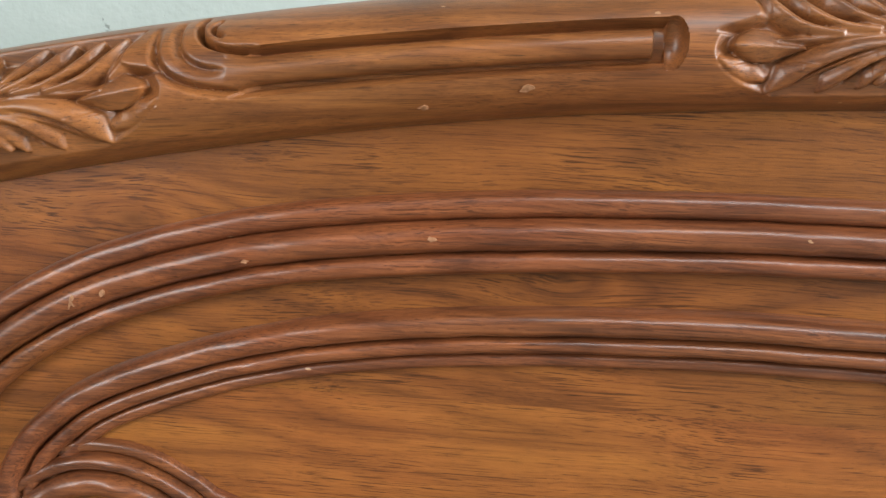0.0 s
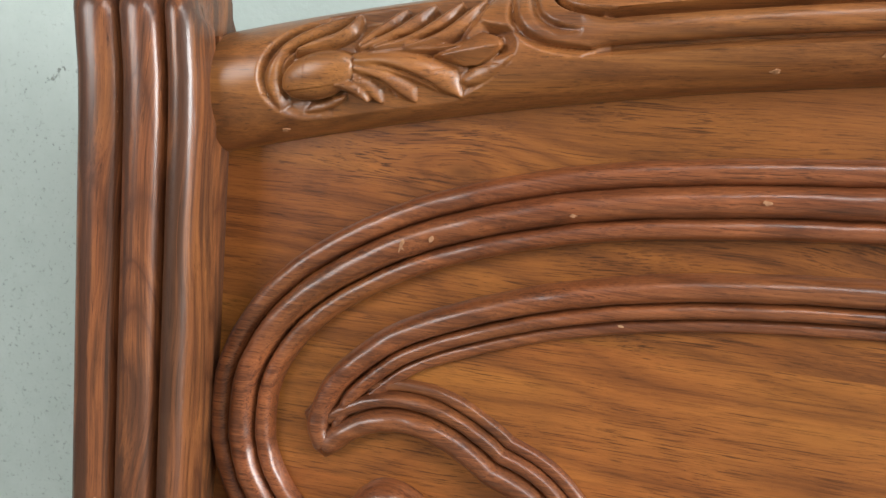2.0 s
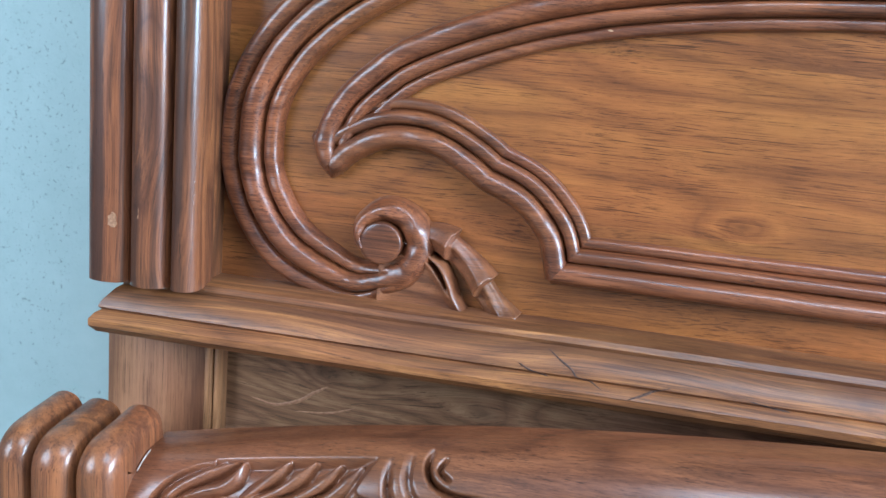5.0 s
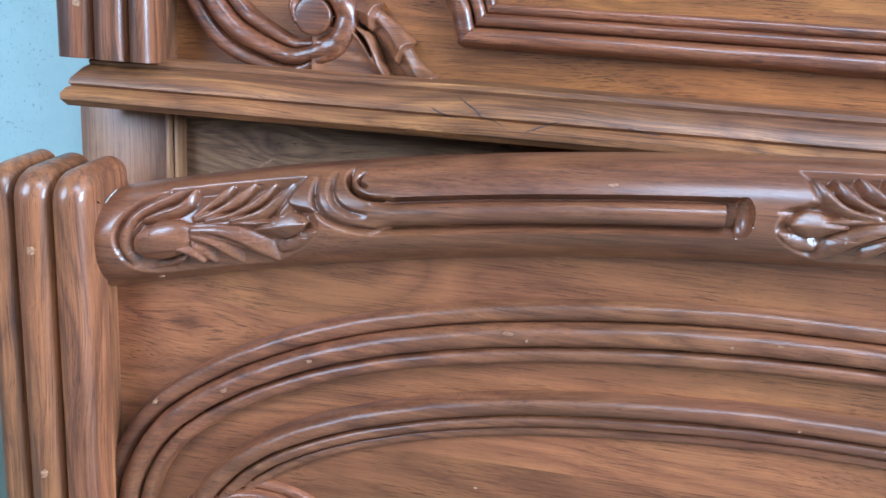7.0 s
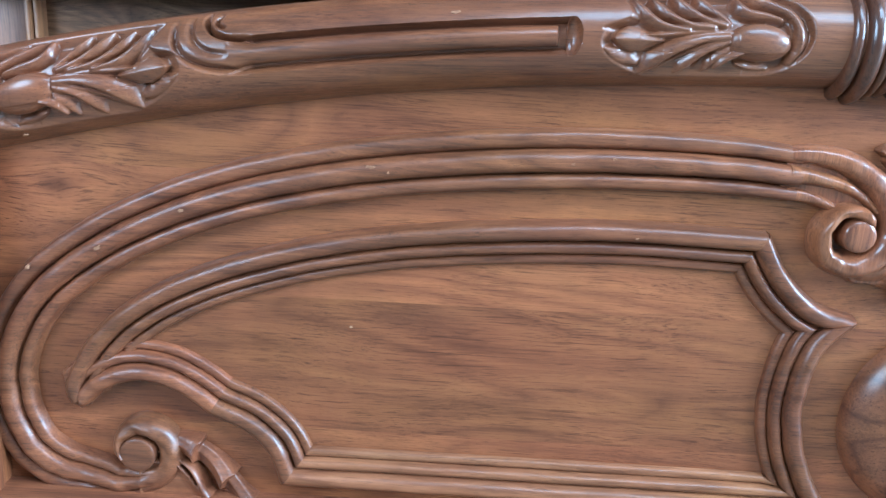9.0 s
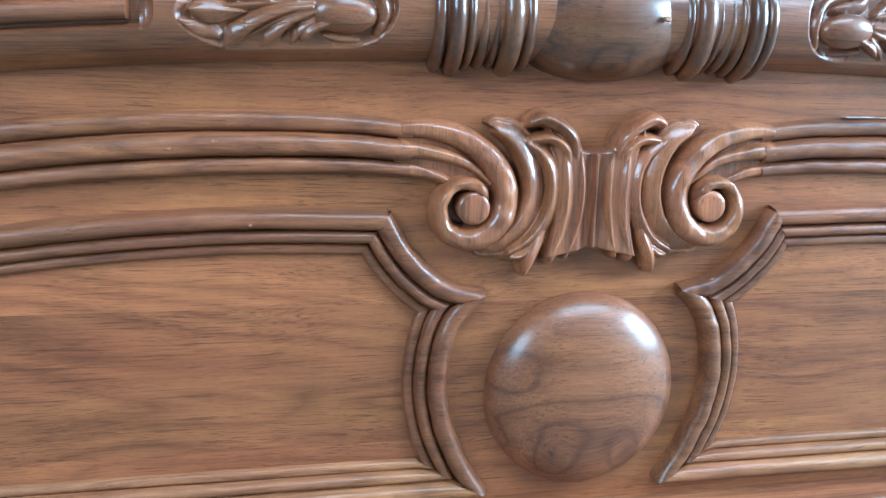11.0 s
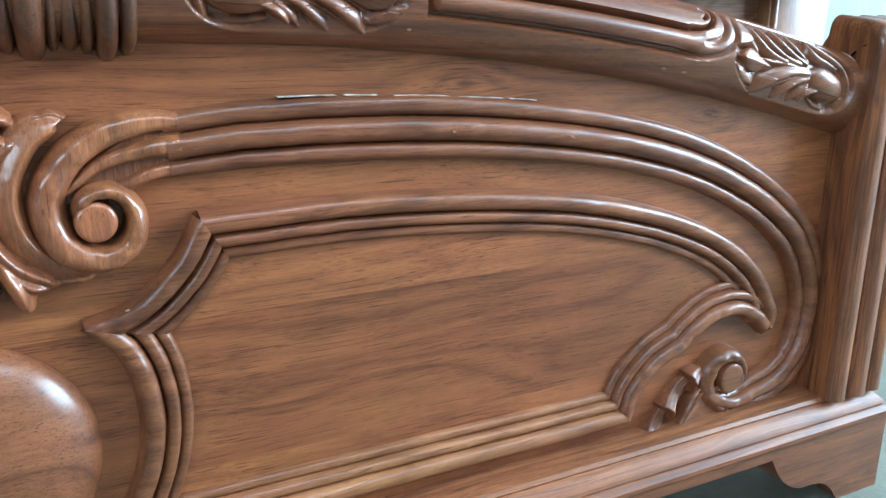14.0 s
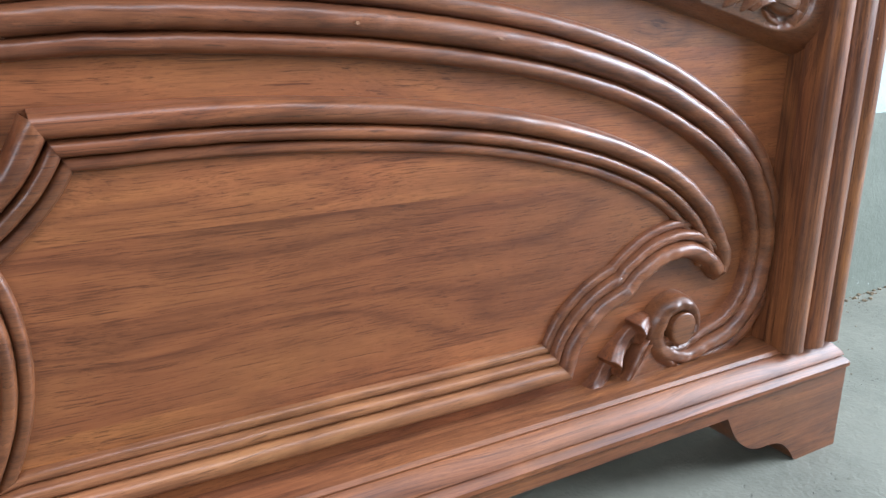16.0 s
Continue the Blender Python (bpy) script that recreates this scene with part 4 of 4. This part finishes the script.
# ---- chips, filler and cracks on the lacquer ----
pale_chip, _nt, _bs = nodes_of("chipped_lacquer")
_tc = _nt.nodes.new("ShaderNodeTexCoord")
_nz = node(_nt, "ShaderNodeTexNoise", Scale=400.0, Detail=3.0)
_nt.links.new(_tc.outputs["Object"], _nz.inputs["Vector"])
_nt.links.new(ramp(_nt, _nz.outputs["Fac"], [(0.35, (0.22, 0.095, 0.042)), (0.65, (0.38, 0.19, 0.095))]), _bs.inputs["Base Color"])
_bs.inputs["Roughness"].default_value = 0.6
filler, _nt, _bs = nodes_of("white_filler")
_tc = _nt.nodes.new("ShaderNodeTexCoord")
_nz = node(_nt, "ShaderNodeTexNoise", Scale=150.0, Detail=3.0)
_nt.links.new(_tc.outputs["Object"], _nz.inputs["Vector"])
_nt.links.new(ramp(_nt, _nz.outputs["Fac"], [(0.38, (0.30, 0.20, 0.14)), (0.62, (0.62, 0.56, 0.50))]), _bs.inputs["Base Color"])
_bs.inputs["Roughness"].default_value = 0.5


def chip(thing, x, y, z, wide, tall, lean=0.0):
    """A small ragged flake lying on a face that looks to -y."""
    bm = bmesh.new()
    rnd = random.Random(round(x * 5000) + round(z * 3000))
    ring = []
    for k in range(12):
        a = 2 * math.pi * k / 12
        r = rnd.uniform(0.30, 1.0)
        u, v = r * wide * 0.40 * math.cos(a), r * tall * 0.40 * math.sin(a)
        ring.append((x + u * math.cos(lean) - v * math.sin(lean), z + u * math.sin(lean) + v * math.cos(lean)))
    rows = [[bm.verts.new((u, yy, v)) for u, v in ring] for yy in (y + 0.004, y - 0.0006)]
    grid_shell(bm, rows)
    return part("lacquer_chip", bm, pale_chip, thing)


def rail_chip(thing, surf, axis, x, z, wide, tall):
    """A ragged flake on the rounded face of a top rail."""
    rnd = random.Random(round(abs(x) * 4000))
    v = 0.0435 * math.asin(max(-0.95, min(0.95, (z - axis(x)) / 0.0425)))
    bm = bmesh.new()
    rows = []
    for h in (-0.003, 0.0006):
        rnd.seed(round(abs(x) * 4000))
        rows.append([bm.verts.new(surf(x + rnd.uniform(0.3, 1.0) * wide * 0.4 * math.cos(a), v + rnd.uniform(0.3, 1.0) * tall * 0.4 * math.sin(a), h)) for a in [2 * math.pi * k / 12 for k in range(12)]])
    grid_shell(bm, rows)
    part("lacquer_chip", bm, pale_chip, thing)


for x, z, w, h in ((-0.850, 1.031, 0.010, 0.006), (-0.520, 1.088, 0.013, 0.007), (-0.457, 1.102, 0.015, 0.011)):
    rail_chip(headboard, head_rail, head_axis, x, z, w, h)
for x, z, w, h in ((-0.851, 0.500, 0.008, 0.005), (-0.471, 0.616, 0.012, 0.005), (0.646, 0.537, 0.010, 0.005), (0.62, 0.541, 0.008, 0.005)):
    rail_chip(footboard, foot_rail, foot_axis, x, z, w, h)
for x, y, z, w, h in ((-0.512, -0.0185, 1.007, 0.010, 0.006), (-0.635, -0.0185, 0.986, 0.008, 0.005), (-0.755, -0.0185, 0.951, 0.008, 0.016), (-0.733, -0.0185, 0.9585, 0.006, 0.010), (-0.944, -0.064, 0.974, 0.008, 0.016), (-0.944, -0.064, 0.880, 0.007, 0.013), (-0.972, -0.061, 0.728, 0.014, 0.024), (-0.945, -0.064, 0.736, 0.009, 0.016), (-0.944, -0.064, 1.060, 0.009, 0.016)):
    chip(headboard, x, y, z, w, h)
for x, y, z, w, h, a in ((-0.712, -0.0185, 0.434, 0.011, 0.005, 0.3), (-0.792, -0.0185, 0.395, 0.014, 0.006, 0.6), (-0.758, -0.0185, 0.415, 0.010, 0.009, 0.5), (-0.862, -0.014, 0.371, 0.010, 0.006, 0.8), (-0.363, -0.0185, 0.494, 0.006, 0.004, 0), (-0.328, -0.0185, 0.500, 0.008, 0.004, 0), (-0.525, -0.0185, 0.478, 0.006, 0.004, 0), (-0.541, -0.0185, 0.482, 0.017, 0.004, 0), (-0.301, -0.017, 0.430, 0.006, 0.004, 0), (-0.945, -0.064, 0.310, 0.008, 0.012, 0), (-0.944, -0.064, 0.520, 0.009, 0.014, 0), (0.40, -0.0185, 0.492, 0.007, 0.004, 0), (0.525, -0.0185, 0.480, 0.010, 0.004, -0.2)):
    chip(footboard, x, y, z, w, h, a)
chip(footboard, 0.045, -0.0445, 0.606, 0.009, 0.007)

# filler squeezed out along the joints
for a, b in ((0.252, 0.300), (0.307, 0.335), (0.350, 0.402), (0.410, 0.455), (0.462, 0.492)):
    bm = bmesh.new()
    stroke(bm, [(x, 0.5252 - 0.20 * (x - 0.25) ** 2) for x in (a, (a + b) / 2, b)], 0.0011, 0.0065, ROLL, n=4)
    part("filler_line", bm, filler, footboard)
for thing, z0, z1 in ((footboard, 0.43, 0.475), (headboard, 0.95, 1.005)):
    for side in (-1, 1):
        bm = bmesh.new()
        stroke(bm, [(side * 0.9090, z0), (side * 0.9094, (z0 + z1) / 2), (side * 0.9086, z1)], 0.0013, 0.002, ROLL, n=4)
        part("filler_line", bm, filler, thing)
for x, surf, thing in ((-0.9003, foot_rail, footboard), (0.9003, foot_rail, footboard)):
    bm = bmesh.new()
    stroke(bm, [(x, 0.038), (x, 0.044), (x, 0.050), (x, 0.058)], 0.0012, 0.0008, ROLL, surf, n=5)
    part("filler_line", bm, filler, thing)

# cracks across the headboard's base rail and a pale split in its lower panel
dark_crack, _nt, _bs = nodes_of("dark_crack")
_tc = _nt.nodes.new("ShaderNodeTexCoord")
_nz = node(_nt, "ShaderNodeTexNoise", Scale=300.0, Detail=3.0)
_nt.links.new(_tc.outputs["Object"], _nz.inputs["Vector"])
_nt.links.new(ramp(_nt, _nz.outputs["Fac"], [(0.4, (0.025, 0.011, 0.007)), (0.65, (0.09, 0.040, 0.022))]), _bs.inputs["Base Color"])
_bs.inputs["Roughness"].default_value = 0.8
for pts in ([(-0.611, 0.667), (-0.601, 0.661), (-0.592, 0.656), (-0.587, 0.651), (-0.579, 0.6495), (-0.568, 0.645)], [(-0.633, 0.656), (-0.622, 0.651), (-0.609, 0.648)], [(-0.549, 0.641), (-0.534, 0.647), (-0.518, 0.653)], [(-0.461, 0.652), (-0.445, 0.649), (-0.432, 0.648)]):
    bm = bmesh.new()
    stroke(bm, pts, lambda t: 0.0014 * swell(t, 0.3, 0.5), 0.0005, ROLL, base_face(0.679, 0.82), n=5)
    part("crack", bm, dark_crack, headboard)
for pts, wide in (([(-0.872, 0.567), (-0.849, 0.563), (-0.827, 0.570), (-0.813, 0.580), (-0.800, 0.588)], 0.0035), ([(-0.83, 0.560), (-0.80, 0.563), (-0.775, 0.571)], 0.002)):
    bm = bmesh.new()
    stroke(bm, pts, lambda t: wide * swell(t, 0.4, 0.4), 0.0006, ROLL, lambda x, z, h: Vector((x, 0.002 - h, z)), n=5)
    part("split", bm, pale_chip, headboard)

# crumbs of earth and plaster along the foot of the wall and on the floor
rnd = random.Random(7)
bm = bmesh.new()
for k in range(260):
    if k < 190:
        x, y, size = 1.15 + 1.0 * rnd.random(), WALL - 0.006 - 0.03 * rnd.random() ** 2.5, rnd.uniform(0.001, 0.0042)
    else:
        x, y, size = rnd.uniform(1.1, 1.9), rnd.uniform(-0.3, 0.22), rnd.uniform(0.0006, 0.0018)
    made = bmesh.ops.create_icosphere(bm, subdivisions=1, radius=size)["verts"]
    for v in made:
        v.co = Vector((x + v.co.x * rnd.uniform(0.7, 1.5), y + v.co.y * rnd.uniform(0.7, 1.4), max(-0.001, size * 0.35 + v.co.z * 0.7)))
earth, _nt, _bs = nodes_of("dry_earth")
_geo = _nt.nodes.new("ShaderNodeNewGeometry")
_nt.links.new(ramp(_nt, _geo.outputs["Random Per Island"], [(0.2, (0.14, 0.10, 0.06)), (0.7, (0.24, 0.18, 0.11)), (0.97, (0.34, 0.30, 0.23))]), _bs.inputs["Base Color"])
_bs.inputs["Roughness"].default_value = 0.9
tagged(new("debris", finish(bm, "debris", earth)), "brown crumbs of earth and plaster along the foot of the wall", "debris", kind="stuff")
